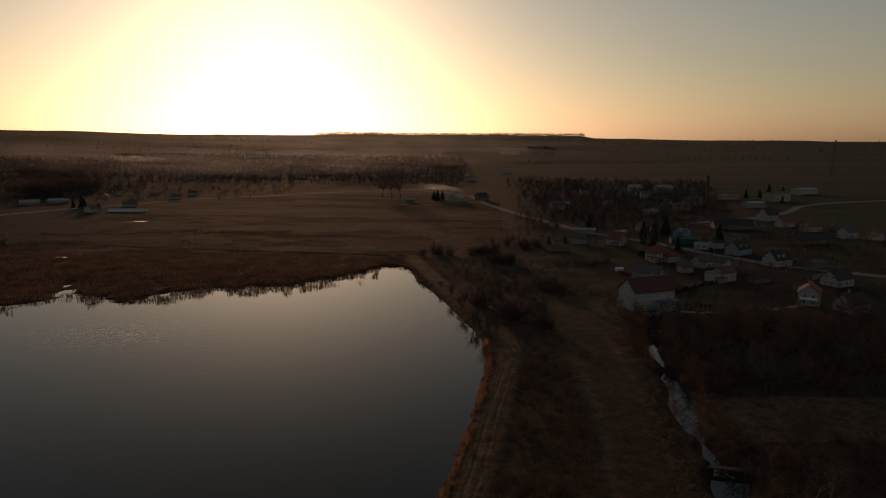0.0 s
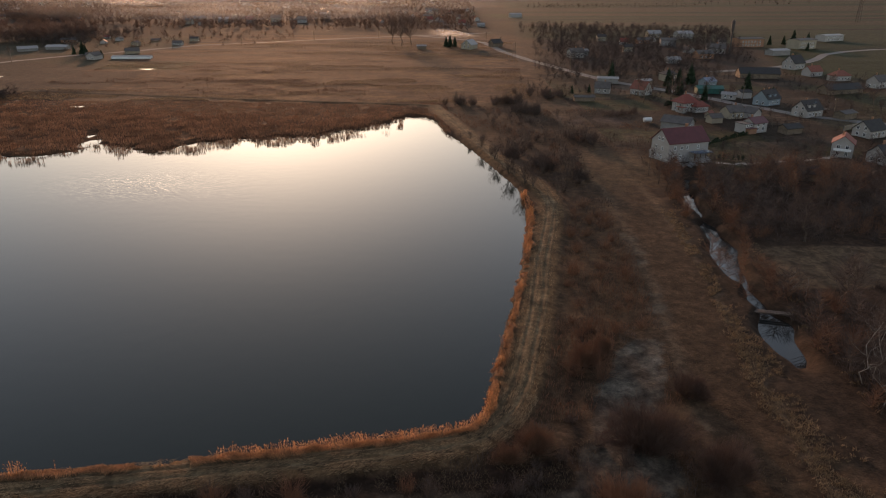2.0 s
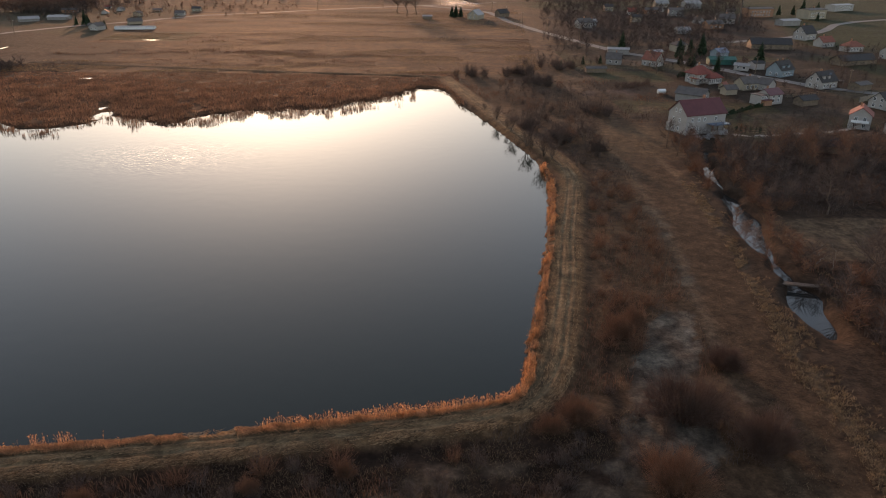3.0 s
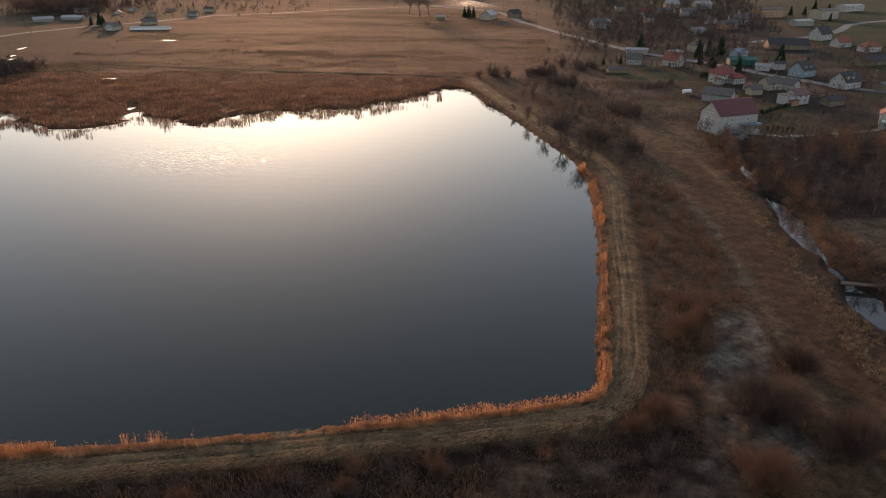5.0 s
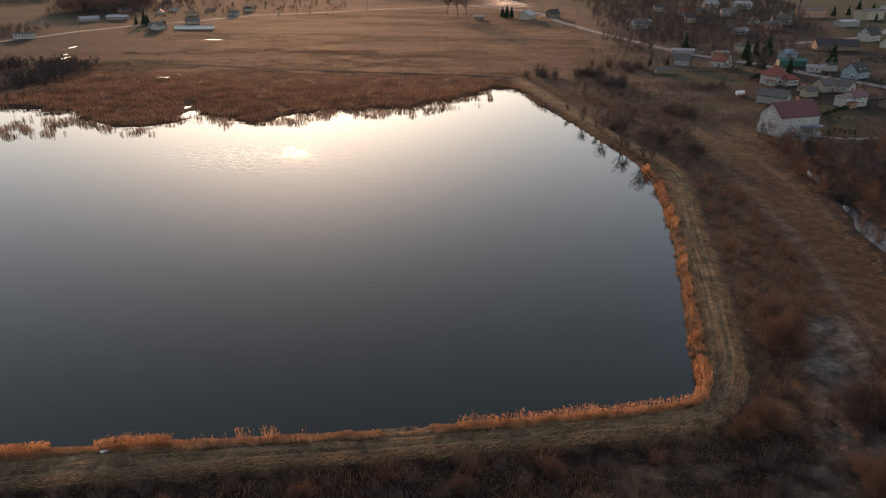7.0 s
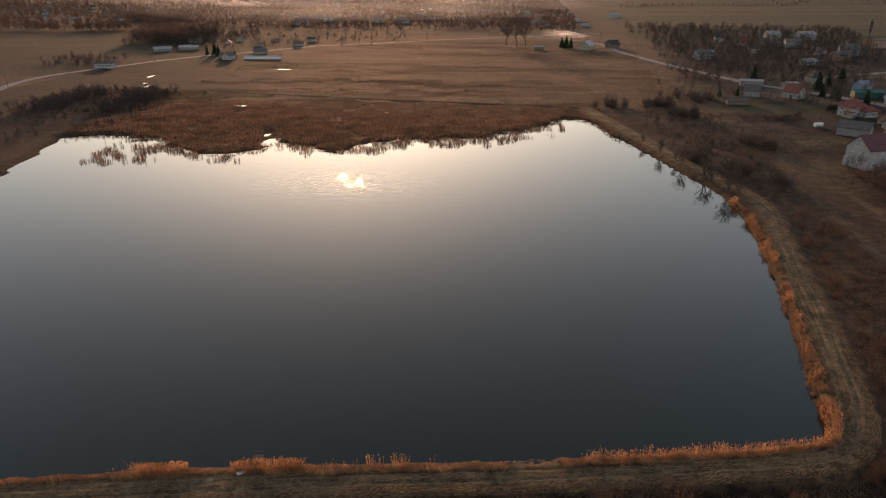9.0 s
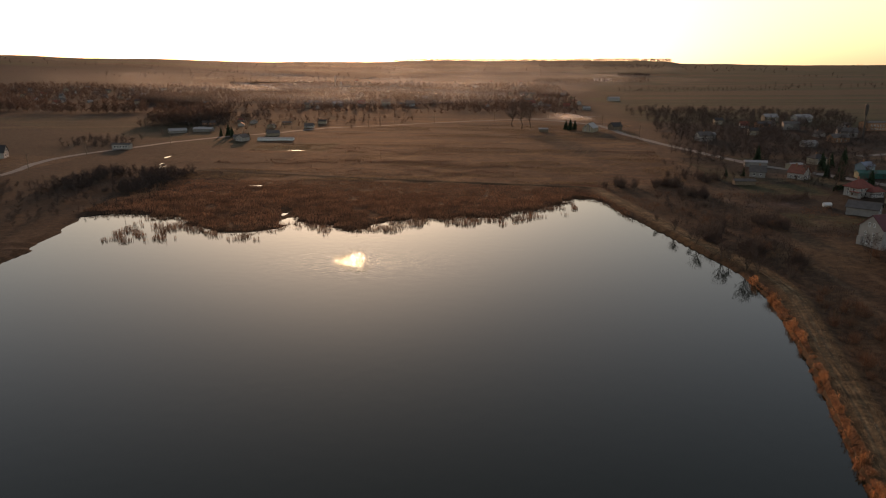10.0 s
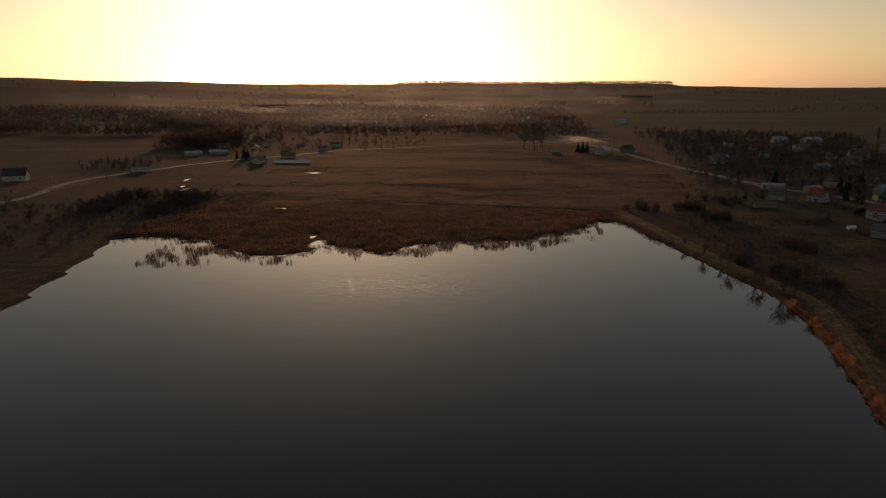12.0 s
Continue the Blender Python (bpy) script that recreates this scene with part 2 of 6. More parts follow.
def lattice(x, y, size, seed=0):
    """Smooth value noise from -1 to 1."""
    x, y = np.asarray(x, float) / size, np.asarray(y, float) / size
    ix, iy = np.floor(x).astype(np.int64), np.floor(y).astype(np.int64)
    fx, fy = x - ix, y - iy
    fx, fy = fx * fx * (3 - 2 * fx), fy * fy * (3 - 2 * fy)

    def val(a, b):
        h = (a * 374761393 + b * 668265263 + seed * 974634777) & 0x7FFFFFFF
        h = ((h ^ (h >> 13)) * 1274126177) & 0x7FFFFFFF
        return ((h ^ (h >> 16)) & 0xFFFF) / 32767.5 - 1

    top = val(ix, iy) * (1 - fx) + val(ix + 1, iy) * fx
    low = val(ix, iy + 1) * (1 - fx) + val(ix + 1, iy + 1) * fx
    return top * (1 - fy) + low * fy


def ease(v, a, b):
    u = np.clip((v - a) / (b - a), 0, 1)
    return u * u * (3 - 2 * u)


POND = smooth_line([(-160, 55), (-72, 63.6), (-34, 67.7), (-5, 72.2), (4.0, 75.6), (6.2, 83), (9.4, 97), (13.3, 114), (17, 131), (21, 154), (22.8, 170), (22, 186),
                    (18, 206), (12, 233), (7, 250), (4, 259), (1, 280), (-3, 289), (-9, 292.5), (-14, 289), (-22, 272), (-36, 265), (-45, 254), (-62, 251),
                    (-85, 238), (-95, 229), (-106, 236), (-115, 241), (-123, 254), (-121.5, 240), (-118, 229), (-128, 219.5), (-142, 222), (-153, 229), (-157, 238), (-168, 243),
                    (-180, 247), (-196, 243), (-192, 222), (-186, 192), (-179, 155), (-172, 100)], 3.0, True)
# the far shore is ragged: small bays and tongues of reed
turn = np.roll(POND, -1, 0) - np.roll(POND, 1, 0)
turn /= np.linalg.norm(turn, axis=1)[:, None]
reach = ease(POND[:, 1], 216, 230) * (POND[:, 0] < -12) * (POND[:, 0] > -176)
arc = np.arange(len(POND)) * 3.0
POND = POND + np.stack([turn[:, 1], -turn[:, 0]], -1) * (reach * (3.4 * lattice(arc, 0 * arc, 11, 3) + 2.6 * lattice(arc, 0 * arc, 5, 4)))[:, None]
TRACK = smooth_line([(-170, 44.6), (-70, 60.6), (-34, 65.3), (-10, 69), (1, 71.2), (6, 74.9), (9.6, 82), (11.6, 89.2), (16.2, 108), (20.5, 130), (25, 150), (28.5, 169),
                     (27.8, 184), (24, 200), (18.7, 218.5), (13.4, 246), (7, 276), (1, 304), (-4, 312), (-38, 318), (-90, 325.6), (-150, 338), (-202, 347.5)], 3.0)
LANE = smooth_line([(62, 232), (52, 206), (50.7, 177), (47.7, 136), (43.7, 109), (41, 90), (38.7, 75.6), (37.6, 61), (37, 20)], 4.0)
STREAM = smooth_line([(76, 206), (73, 195), (68.5, 182), (66.5, 170), (64.5, 159.5), (62.8, 146), (60.8, 136.5), (59.3, 129.7), (57.8, 114), (56.4, 105), (54.6, 98), (54, 90), (53.3, 82), (53.5, 75), (56, 60), (60, 40)], 4.0)
LEFT_ROAD = smooth_line([(-300, 240), (-287, 316), (-296, 365), (-292, 398), (-276, 434), (-253, 488), (-213, 533), (-190, 568), (-134, 606), (-61, 655), (-13, 680), (60, 720)], 8.0)
VALLEY_ROAD = smooth_line([(-13, 680), (40, 625), (54, 545), (68, 487), (86, 425), (98, 392), (125, 350), (150, 302), (185, 270), (260, 225)], 6.0)
FIELD_ROAD = smooth_line([(170, 430), (215, 452), (262, 490), (300, 537), (358, 571), (520, 620), (900, 700)], 8.0)
PATHWAY = smooth_line([(84, 214), (89, 212), (95, 210.4), (107, 213.5), (122, 217), (131, 221)], 2.0)
DITCH = smooth_line([(24, 104), (20, 92), (17.5, 84), (16.5, 75), (15, 69), (12, 64.5), (4, 60.5), (-8, 58)], 2.0)
MUD = smooth_line([(31, 98), (34, 93), (30, 82), (27, 74), (24, 60), (12, 61), (15, 66), (18, 74), (22, 84), (27, 94)], 2.0, True)


def height(x, y):
    """The lie of the land."""
    x, y = np.asarray(x, float), np.asarray(y, float)
    r = np.hypot(x, y)
    az = np.degrees(np.arctan2(x, y))
    z = 0.55 + 0.25 * lattice(x, y, 14, 1) + 0.1 * lattice(x, y, 4, 2) + 0.006 * np.clip(r - 260, 0, 500)
    ridge = 45 + 8 * (1 - ease(az, -9, -7)) + 14 * ease(az, -9, -7) * (1 - ease(az, 12.2, 13.2)) + 14 * (1 - ease(az, -28, -21)) + 14 * (1 - ease(az, -36, -31)) - 6 * ease(az, 14, 22)
    z = z + ease(r, 1300, 4000) * (ridge + 3 * lattice(az, r, 3.1, 5)) * (1 - 0.5 * ease(r, 4100, 4900))
    z = z + 2.5 * ease(r, 900, 1600) * lattice(x, y, 420, 7)
    return z


def ground_height(x, y):
    """The land with the dam, the pond's basin and the stream's bed cut into it."""
    x, y = np.asarray(x, float), np.asarray(y, float)
    z = height(x, y)
    near = (x > -230) & (x < 130) & (y > 0) & (y < 380)
    if near.any():
        xs, ys, zs = x[near], y[near], z[near]
        d = near_line(xs, ys, TRACK)
        crest = 1.25 - 0.12 * np.exp(-(((d - 0.85) / 0.28) ** 2)) + 0.06 * lattice(xs, ys, 1.5, 9)
        k = 1 - ease(d, 2.2, 5.0)
        zs = zs * (1 - k) + crest * k
        wet = inside(xs, ys, POND)
        edge = near_line(xs, ys, np.vstack([POND, POND[:1]]))
        low = np.where(wet, -np.clip(edge * 0.5, 0.0, 1.5), 9)
        zs = np.where(wet, np.minimum(zs, low), np.maximum(zs, 0.12 + 0 * zs))
        s = near_line(xs, ys, STREAM)
        wide = 1.3 * lattice(xs, ys, 5, 17) + 3.2 * np.exp(-(((ys - 139) / 11) ** 2)) + 2.6 * np.exp(-(((ys - 102) / 8) ** 2)) - 1.4
        k = (1 - ease(s, 0.8 + 0.5 * wide, 3.4 + wide)) * ease(ys, 86, 95)
        zs = zs * (1 - k) - 1.7 * k
        lane = near_line(xs, ys, LANE)
        rough = ease(d, 3.0, 5.5) * ease(lane, 5.5, 8.0) * (ys < 330) * ~wet
        zs = zs + rough * (0.16 * lattice(xs, ys, 2.1, 18) + 0.1 * lattice(xs, ys, 1.1, 19)) * ease(s, 4.0, 6.0)
        k = 1 - ease(lane, 4.0, 7.0)
        zs = zs * (1 - k * 0.6) + 0.5 * k * 0.6
        z = z.copy()
        z[near] = zs
    return z


# ---- ground ----
def spread(lo, fine_lo, fine_hi, hi, fine, mid_lo, mid_hi, mid, grow):
    """Grid lines: fine in the middle, coarser outwards."""
    def out(start, mid_end, end):
        line, v, step = [], start, mid
        sign = 1 if end > start else -1
        while (end - v) * sign > 0:
            if (v - mid_end) * sign > 0:
                step *= grow
            v += sign * step
            line.append(v)
        return line
    return np.array(sorted(out(fine_lo, mid_lo, lo)) + list(np.arange(fine_lo, fine_hi + 0.01, fine)) + out(fine_hi, mid_hi, hi))


gx = spread(-4200, -95, 74, 4200, 0.95, -560, 500, 4.8, 1.12)
gy = spread(-300, 46, 205, 4980, 0.95, 20, 1000, 4.4, 1.06)
GX, GY = np.meshgrid(gx, gy)
vx, vy = GX.ravel(), GY.ravel()
vz = ground_height(vx, vy)


def cover(x, y):
    """What grows or lies on the ground at each place, as a base colour."""
    n1, n2, n3 = lattice(x, y, 23, 11), lattice(x, y, 7, 12), lattice(x, y, 2.3, 13)
    r = np.hypot(x, y)
    col = np.empty((len(x), 3))
    col[:] = (0.10, 0.075, 0.05)

    def lay(mask, colour):
        mask = np.clip(mask, 0, 1)[:, None]
        col[:] = col * (1 - mask) + np.array(colour) * mask

    lay(0.5 + 0.5 * n1, (0.14, 0.10, 0.062))
    lay(ease(n2 + 0.4 * n3, 0.2, 0.9) * 0.6, (0.16, 0.115, 0.068))
    # wet meadow beyond the far dam
    meadow = ease(y, 318, 326) * (1 - ease(x - (50 + 0.08 * (y - 320)), -12, 8)) * ease(x, -215, -195) * (1 - ease(y, 640, 700))
    lay(meadow, (0.155, 0.098, 0.058))
    sedge = 0.42 * np.exp(-(((x + 86) / 60) ** 2 + ((y - 388) / 30) ** 2)) + 0.6 * lattice(x * 0.22, y, 11, 21) + 0.4 * lattice(x * 0.5, y, 4.5, 25)
    lay(meadow * ease(sedge, 0.25, 0.85) * 0.8, (0.095, 0.052, 0.034))
    lay(meadow * ease(lattice(x * 0.2, y, 7, 22) + 0.5 * lattice(x * 0.5, y, 3.3, 26), 0.2, 0.7) * (1 - ease(sedge, 0.2, 0.5)) * 0.7, (0.3, 0.2, 0.105))
    lay(meadow * ease(lattice(x * 0.35, y, 4.5, 23) + 0.5 * lattice(x, y, 9, 27), 0.1, 0.7) * 0.7, (0.085, 0.05, 0.032))
    lay(meadow * np.exp(-(((y - 452 - 0.1 * x) / 5) ** 2)) * 0.6, (0.1, 0.06, 0.04))
    lay(inside(x, y, np.array([(44, 575), (72, 477), (52, 486), (33, 528)])) * 1.0, (0.06, 0.046, 0.036))
    # reed bed
    bed = (y > 200) & (y < 322) & (x > -200) & (x < 4)
    lay(bed * 1.0, (0.13, 0.075, 0.04))
    # brown ploughed strip and fields to the west
    west = (x < -165) & (y > 300) & (y < 420) & (x > -285)
    lay(west * 1.0, (0.07, 0.052, 0.038))
    lay(west * ease(lattice(x + 0.6 * y, y * 0.05, 7, 24), 0.2, 0.4) * 0.5, (0.1, 0.075, 0.05))
    lay(((x < -190) & (y < 300) & (y > 20)) * 0.9, (0.08, 0.06, 0.04))
    lay(((x > -282) & (x < -150) & (y > 425) & (y < 470)) * 0.9, (0.085, 0.092, 0.042))
    lay(((x < -200) & (y > 560) & (y < 690)) * 1.0, (0.085, 0.085, 0.04))
    # open fields further out: long strips
    far = ease(r, 680, 760)
    strip = lattice(x * 0.12 + y * 0.02, y + 0.25 * x, 90, 31)
    lay(far * 1.0, (0.062, 0.055, 0.035))
    lay(far * ease(strip, 0.15, 0.25), (0.10, 0.08, 0.048))
    lay(far * ease(-strip, 0.3, 0.4), (0.055, 0.075, 0.03))
    lay(ease(x - 0.35 * y - 60, 0, 12) * ease(y, 380, 420) * ease(r, 450, 470), (0.048, 0.066, 0.026))
    lay(ease(x, 95, 120) * ease(y, 520, 560) * (1 - ease(y, 700, 740)) * (1 - ease(x, 180, 240)), (0.07, 0.055, 0.04))
    # wooded slope behind the village, and the town among its trees
    # Ground colour is darkened to give the sparse trees a shaded mass.
    lay(ease(x - 66 - 0.12 * (y - 405) + 9 * n1, -4, 10) * ease(y, 420, 450) * (1 - ease(y, 700, 760)) * (1 - ease(x - 0.33 * y - 50, 0, 20)), (0.05, 0.038, 0.03))
    lay(ease(y + 30 * n1, 700, 760) * (1 - ease(y, 1700, 1900)) * ease(x + 0.85 * y, 0, 60) * (1 - ease(x - 0.07 * y, 0, 30)) * (0.8 + 0.2 * n1), (0.05, 0.04, 0.03))
    streak = lattice(x * 0.09 + 0.03 * y, y, 13, 47) + 0.5 * lattice(x * 0.2, y, 6, 48)
    lay(ease(y, 420, 470) * (1 - ease(y, 1000, 1300)) * (x < 60) * ease(streak, 0.15, 0.5) * 0.7, (0.06, 0.042, 0.03))
    lay(ease(y, 420, 470) * (1 - ease(y, 1000, 1300)) * (x < 60) * ease(-streak, 0.4, 0.7) * 0.5, (0.2, 0.14, 0.09))
    lay((x < -205) * ease(y, 375, 400) * (1 - ease(y, 690, 740)) * 0.9, (0.055, 0.045, 0.032))
    lay(ease(r, 1500, 1800) * ease(lattice(x * 0.4, y, 170, 89) + 0.3 * lattice(x, y, 60, 90), -0.15, 0.1) * (1 - ease(x - 0.1 * y, 0, 120)), (0.034, 0.029, 0.021))
    # green winter fields in strips to the north-east
    east = ease(x - 0.08 * y - 20, 0, 30) * ease(r, 640, 700)
    lay(east, (0.058, 0.074, 0.036))
    furrow = lattice(x * 0.04 + y * 0.01, y - 0.16 * x, 46, 33)
    lay(east * ease(furrow, 0.2, 0.3), (0.088, 0.078, 0.048))
    lay(east * ease(-furrow, 0.35, 0.45), (0.042, 0.062, 0.028))
    lay(east * np.exp(-((((y - 0.16 * x) % 210 - 100) / 5) ** 2)) * (r < 1500), (0.03, 0.027, 0.02))
    # fields, a railway bank and the town's ground to the north-west
    lay(ease(-x - 195, 0, 15) * ease(y + 0.55 * (x + 250), 455, 465) * (1 - ease(y, 640, 650)), (0.062, 0.062, 0.034))
    lay(ease(-x - 195, 0, 15) * ease(np.sin((y - 0.2 * x) / 9.0) + 0.5 * n1, 0.5, 0.9) * ease(y, 500, 520) * (1 - ease(y, 660, 680)) * 0.6, (0.1, 0.085, 0.05))
    lay((x < -60) * np.exp(-(((y - 684) / 7) ** 2)) * 0.9, (0.035, 0.028, 0.022))
    lay(ease(y, 690, 720) * (1 - ease(y, 1900, 2200)) * (1 - ease(x - 0.05 * y, -40, 20)) * (0.75 + 0.25 * n1), (0.05, 0.037, 0.028))
    # village plots
    plots = ((x > 62) & (x < 230) & (y > 200) & (y < 420)) * 1.0
    lay(plots, (0.05, 0.04, 0.028))
    lay(plots * ease(n1, 0.0, 0.35), (0.075, 0.08, 0.04))
    lay(plots * ease(lattice(x, y, 12, 41), 0.45, 0.7) * 0.6, (0.16, 0.13, 0.1))
    lay(((x > 66) & (x < 98) & (y > 302) & (y < 330)) * 1.0, (0.075, 0.085, 0.042))
    lay(((x > 47) & (x < 78) & (y > 271) & (y < 289)) * ease(lattice(x, y, 3, 44), -0.3, 0.5) * 0.8, (0.10, 0.085, 0.085))
    # clearing across the stream
    lay(((x > 64) & (x < 125) & (y > 118) & (y < 138 + 0.15 * x)) * 0.9, (0.15, 0.125, 0.085))
    # dark ground under scrub and wood, with their shade put into the colour
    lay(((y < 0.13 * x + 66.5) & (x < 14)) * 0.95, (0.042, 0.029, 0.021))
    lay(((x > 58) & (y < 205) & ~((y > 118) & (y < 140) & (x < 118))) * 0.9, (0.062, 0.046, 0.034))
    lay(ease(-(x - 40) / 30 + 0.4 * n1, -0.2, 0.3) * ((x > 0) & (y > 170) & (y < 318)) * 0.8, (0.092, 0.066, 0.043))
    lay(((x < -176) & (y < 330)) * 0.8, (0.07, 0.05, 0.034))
    # grass lane, with pale wheel lines
    d = near_line(x, y, LANE)
    lay((1 - ease(d, 5.0, 7.5)) * (y < 235) * (0.85 + 0.15 * n2), (0.1, 0.071, 0.045))
    lay(np.exp(-(((d - 5.6) / 0.9) ** 2)) * 0.7 * (y < 235), (0.19, 0.155, 0.11))
    lay((1 - ease(np.hypot((x - 56) / 1.2, y - 205), 14, 24)) * 0.8, (0.14, 0.108, 0.066))
    # bleached silt
    m = inside(x + 1.5 * n3, y + 1.5 * n2, MUD)
    lay(m * (0.7 + 0.3 * n3), (0.205, 0.22, 0.2))
    lay(m * ease(lattice(x, y, 3.5, 46) + 0.6 * n3, 0.15, 0.6) * 0.7, (0.1, 0.08, 0.06))
    lay(m * np.exp(-((lattice(x, y, 4.2, 49) / 0.09) ** 2)) * 0.7, (0.05, 0.042, 0.035))
    lay(((y < 63) & (x > -15) & (x < 16)) * ease(n2 + 0.5 * n3, 0.0, 0.5) * 0.7, (0.18, 0.155, 0.12))
    lay((1 - ease(near_line(x, y, DITCH), 0.3, 1.3)) * 0.85, (0.045, 0.034, 0.025))
    lay(ease(n3 + 0.6 * n2, 0.1, 0.7) * ease(20 - np.abs(y - 120), -30, 10) * (1 - ease(np.abs(near_line(x, y, LANE) - 6.2), 1.0, 2.6)) * (x < 46) * 0.75, (0.19, 0.185, 0.155))
    # dam: mown grass with two ruts
    d = near_line(x, y, TRACK)
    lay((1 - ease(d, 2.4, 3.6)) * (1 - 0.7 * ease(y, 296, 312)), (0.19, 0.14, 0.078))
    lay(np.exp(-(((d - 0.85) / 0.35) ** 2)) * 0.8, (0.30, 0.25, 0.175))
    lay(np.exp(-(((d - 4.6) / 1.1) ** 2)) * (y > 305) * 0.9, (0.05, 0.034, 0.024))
    # stream banks
    d = near_line(x, y, STREAM)
    lay((1 - ease(d, 5.0, 9)) * 0.85, (0.06, 0.047, 0.035))
    return col * np.array((0.51, 0.4, 0.34))


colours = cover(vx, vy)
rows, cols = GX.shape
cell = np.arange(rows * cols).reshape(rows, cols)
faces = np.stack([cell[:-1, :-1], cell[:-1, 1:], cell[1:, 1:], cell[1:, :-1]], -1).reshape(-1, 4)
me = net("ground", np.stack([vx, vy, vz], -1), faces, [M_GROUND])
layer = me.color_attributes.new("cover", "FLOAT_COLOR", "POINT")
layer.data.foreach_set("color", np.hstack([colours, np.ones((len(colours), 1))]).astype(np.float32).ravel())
me.polygons.foreach_set("use_smooth", np.ones(len(me.polygons), bool))
ground = tagged(new("ground", me), "dry winter grassland, dam, fields and low hills", "ground", kind="structure")


def sheet(name, outline, z, mat, label, category):
    me = bpy.data.meshes.new(name)
    me.from_pydata([(x, y, z) for x, y in outline], [], [tuple(range(len(outline)))])
    me.materials.append(mat)
    return tagged(new(name, me), label, category, kind="structure")


step = np.roll(POND, -1, 0) - np.roll(POND, 1, 0)
step /= np.linalg.norm(step, axis=1)[:, None]
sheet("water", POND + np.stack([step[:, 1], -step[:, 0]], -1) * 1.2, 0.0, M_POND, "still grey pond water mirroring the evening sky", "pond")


def ribbon(line, width, lift, mat, name, label, category, wobble=0.0):
    """A strip that lies along a line on the ground."""
    t = np.gradient(line, axis=0)
    t /= np.linalg.norm(t, axis=1)[:, None]
    side = np.stack([-t[:, 1], t[:, 0]], -1)
    cross = np.linspace(-0.5, 0.5, 5)
    w = width + wobble * lattice(np.arange(len(line)) * 1.0, np.zeros(len(line)), 3, 77)
    pts = line[:, None] + side[:, None] * (cross[None, :, None] * np.reshape(w, (-1, 1, 1)))
    flat = pts.reshape(-1, 2)
    z = ground_height(flat[:, 0], flat[:, 1]) + lift if lift is not None else np.full(len(flat), -0.85)
    c = np.arange(len(flat)).reshape(len(line), 5)
    f = np.stack([c[:-1, :-1], c[1:, :-1], c[1:, 1:], c[:-1, 1:]], -1).reshape(-1, 4)[:, ::-1]
    return tagged(new(name, net(name, np.c_[flat, z], f, [mat])), label, category, kind="structure")


ribbon(STREAM, 14.0, None, M_STREAM, "water", "narrow dark stream between bare bushes", "stream")
def rutted_track(line, name, label):
    """The mown track on the dam: pale turf with two worn, slightly sunken wheel ruts."""
    line = smooth_line(line[::3], 0.8)
    t = np.gradient(line, axis=0)
    t /= np.linalg.norm(t, axis=1)[:, None]
    side = np.stack([-t[:, 1], t[:, 0]], -1)
    cross = np.linspace(-1.9, 1.9, 20)
    pts = (line[:, None] + side[:, None] * cross[None, :, None]).reshape(-1, 2)
    off = np.tile(cross, len(line)) + 0.18 * lattice(pts[:, 0], pts[:, 1], 4, 201)
    rut = np.exp(-(((np.abs(off) - 0.85) / 0.34) ** 2)) * np.clip(0.6 + 0.5 * lattice(pts[:, 0], pts[:, 1], 9, 202) + 0.3 * lattice(pts[:, 0], pts[:, 1], 1.1, 206), 0, 1)
    rim = ease(np.abs(off), 1.3, 1.85)
    z = ground_height(pts[:, 0], pts[:, 1]) + 0.1 - 0.09 * rut - 0.14 * rim + 0.03 * lattice(pts[:, 0], pts[:, 1], 0.8, 203)
    c = np.arange(len(pts)).reshape(len(line), 20)
    f = np.stack([c[:-1, :-1], c[1:, :-1], c[1:, 1:], c[:-1, 1:]], -1).reshape(-1, 4)[:, ::-1]
    me = net(name, np.c_[pts, z], f, [M_GROUND])
    far = np.repeat(np.arange(len(line)) * 0.8, 20)
    shade = 1 + 0.45 * lattice(far * 0.12, off * 2.6, 1.0, 204) + 0.25 * lattice(far * 0.3, off * 5.0, 1.0, 205)
    turf, worn = np.array((0.1, 0.064, 0.033)), np.array((0.125, 0.093, 0.055))
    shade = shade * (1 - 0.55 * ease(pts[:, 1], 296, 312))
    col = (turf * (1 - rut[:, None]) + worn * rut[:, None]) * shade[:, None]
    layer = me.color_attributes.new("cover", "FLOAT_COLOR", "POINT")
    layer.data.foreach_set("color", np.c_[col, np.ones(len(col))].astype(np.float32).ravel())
    me.polygons.foreach_set("use_smooth", np.ones(len(me.polygons), bool))
    return tagged(new(name, me), label, "track", kind="structure")


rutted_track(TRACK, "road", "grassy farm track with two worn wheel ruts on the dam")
ribbon(PATHWAY, 2.2, 0.06, M_GRAVEL, "path", "pale trodden gravel path below the mill", "path", 0.6)
ribbon(LEFT_ROAD, 5.0, 0.12, M_ASPHALT, "road", "pale narrow country road crossing the meadows", "road")
ribbon(VALLEY_ROAD, 6.0, 0.12, M_ASPHALT, "road", "grey asphalt village road", "road")
ribbon(FIELD_ROAD, 6.0, 0.12, M_ASPHALT, "road", "grey road along the green field", "road")


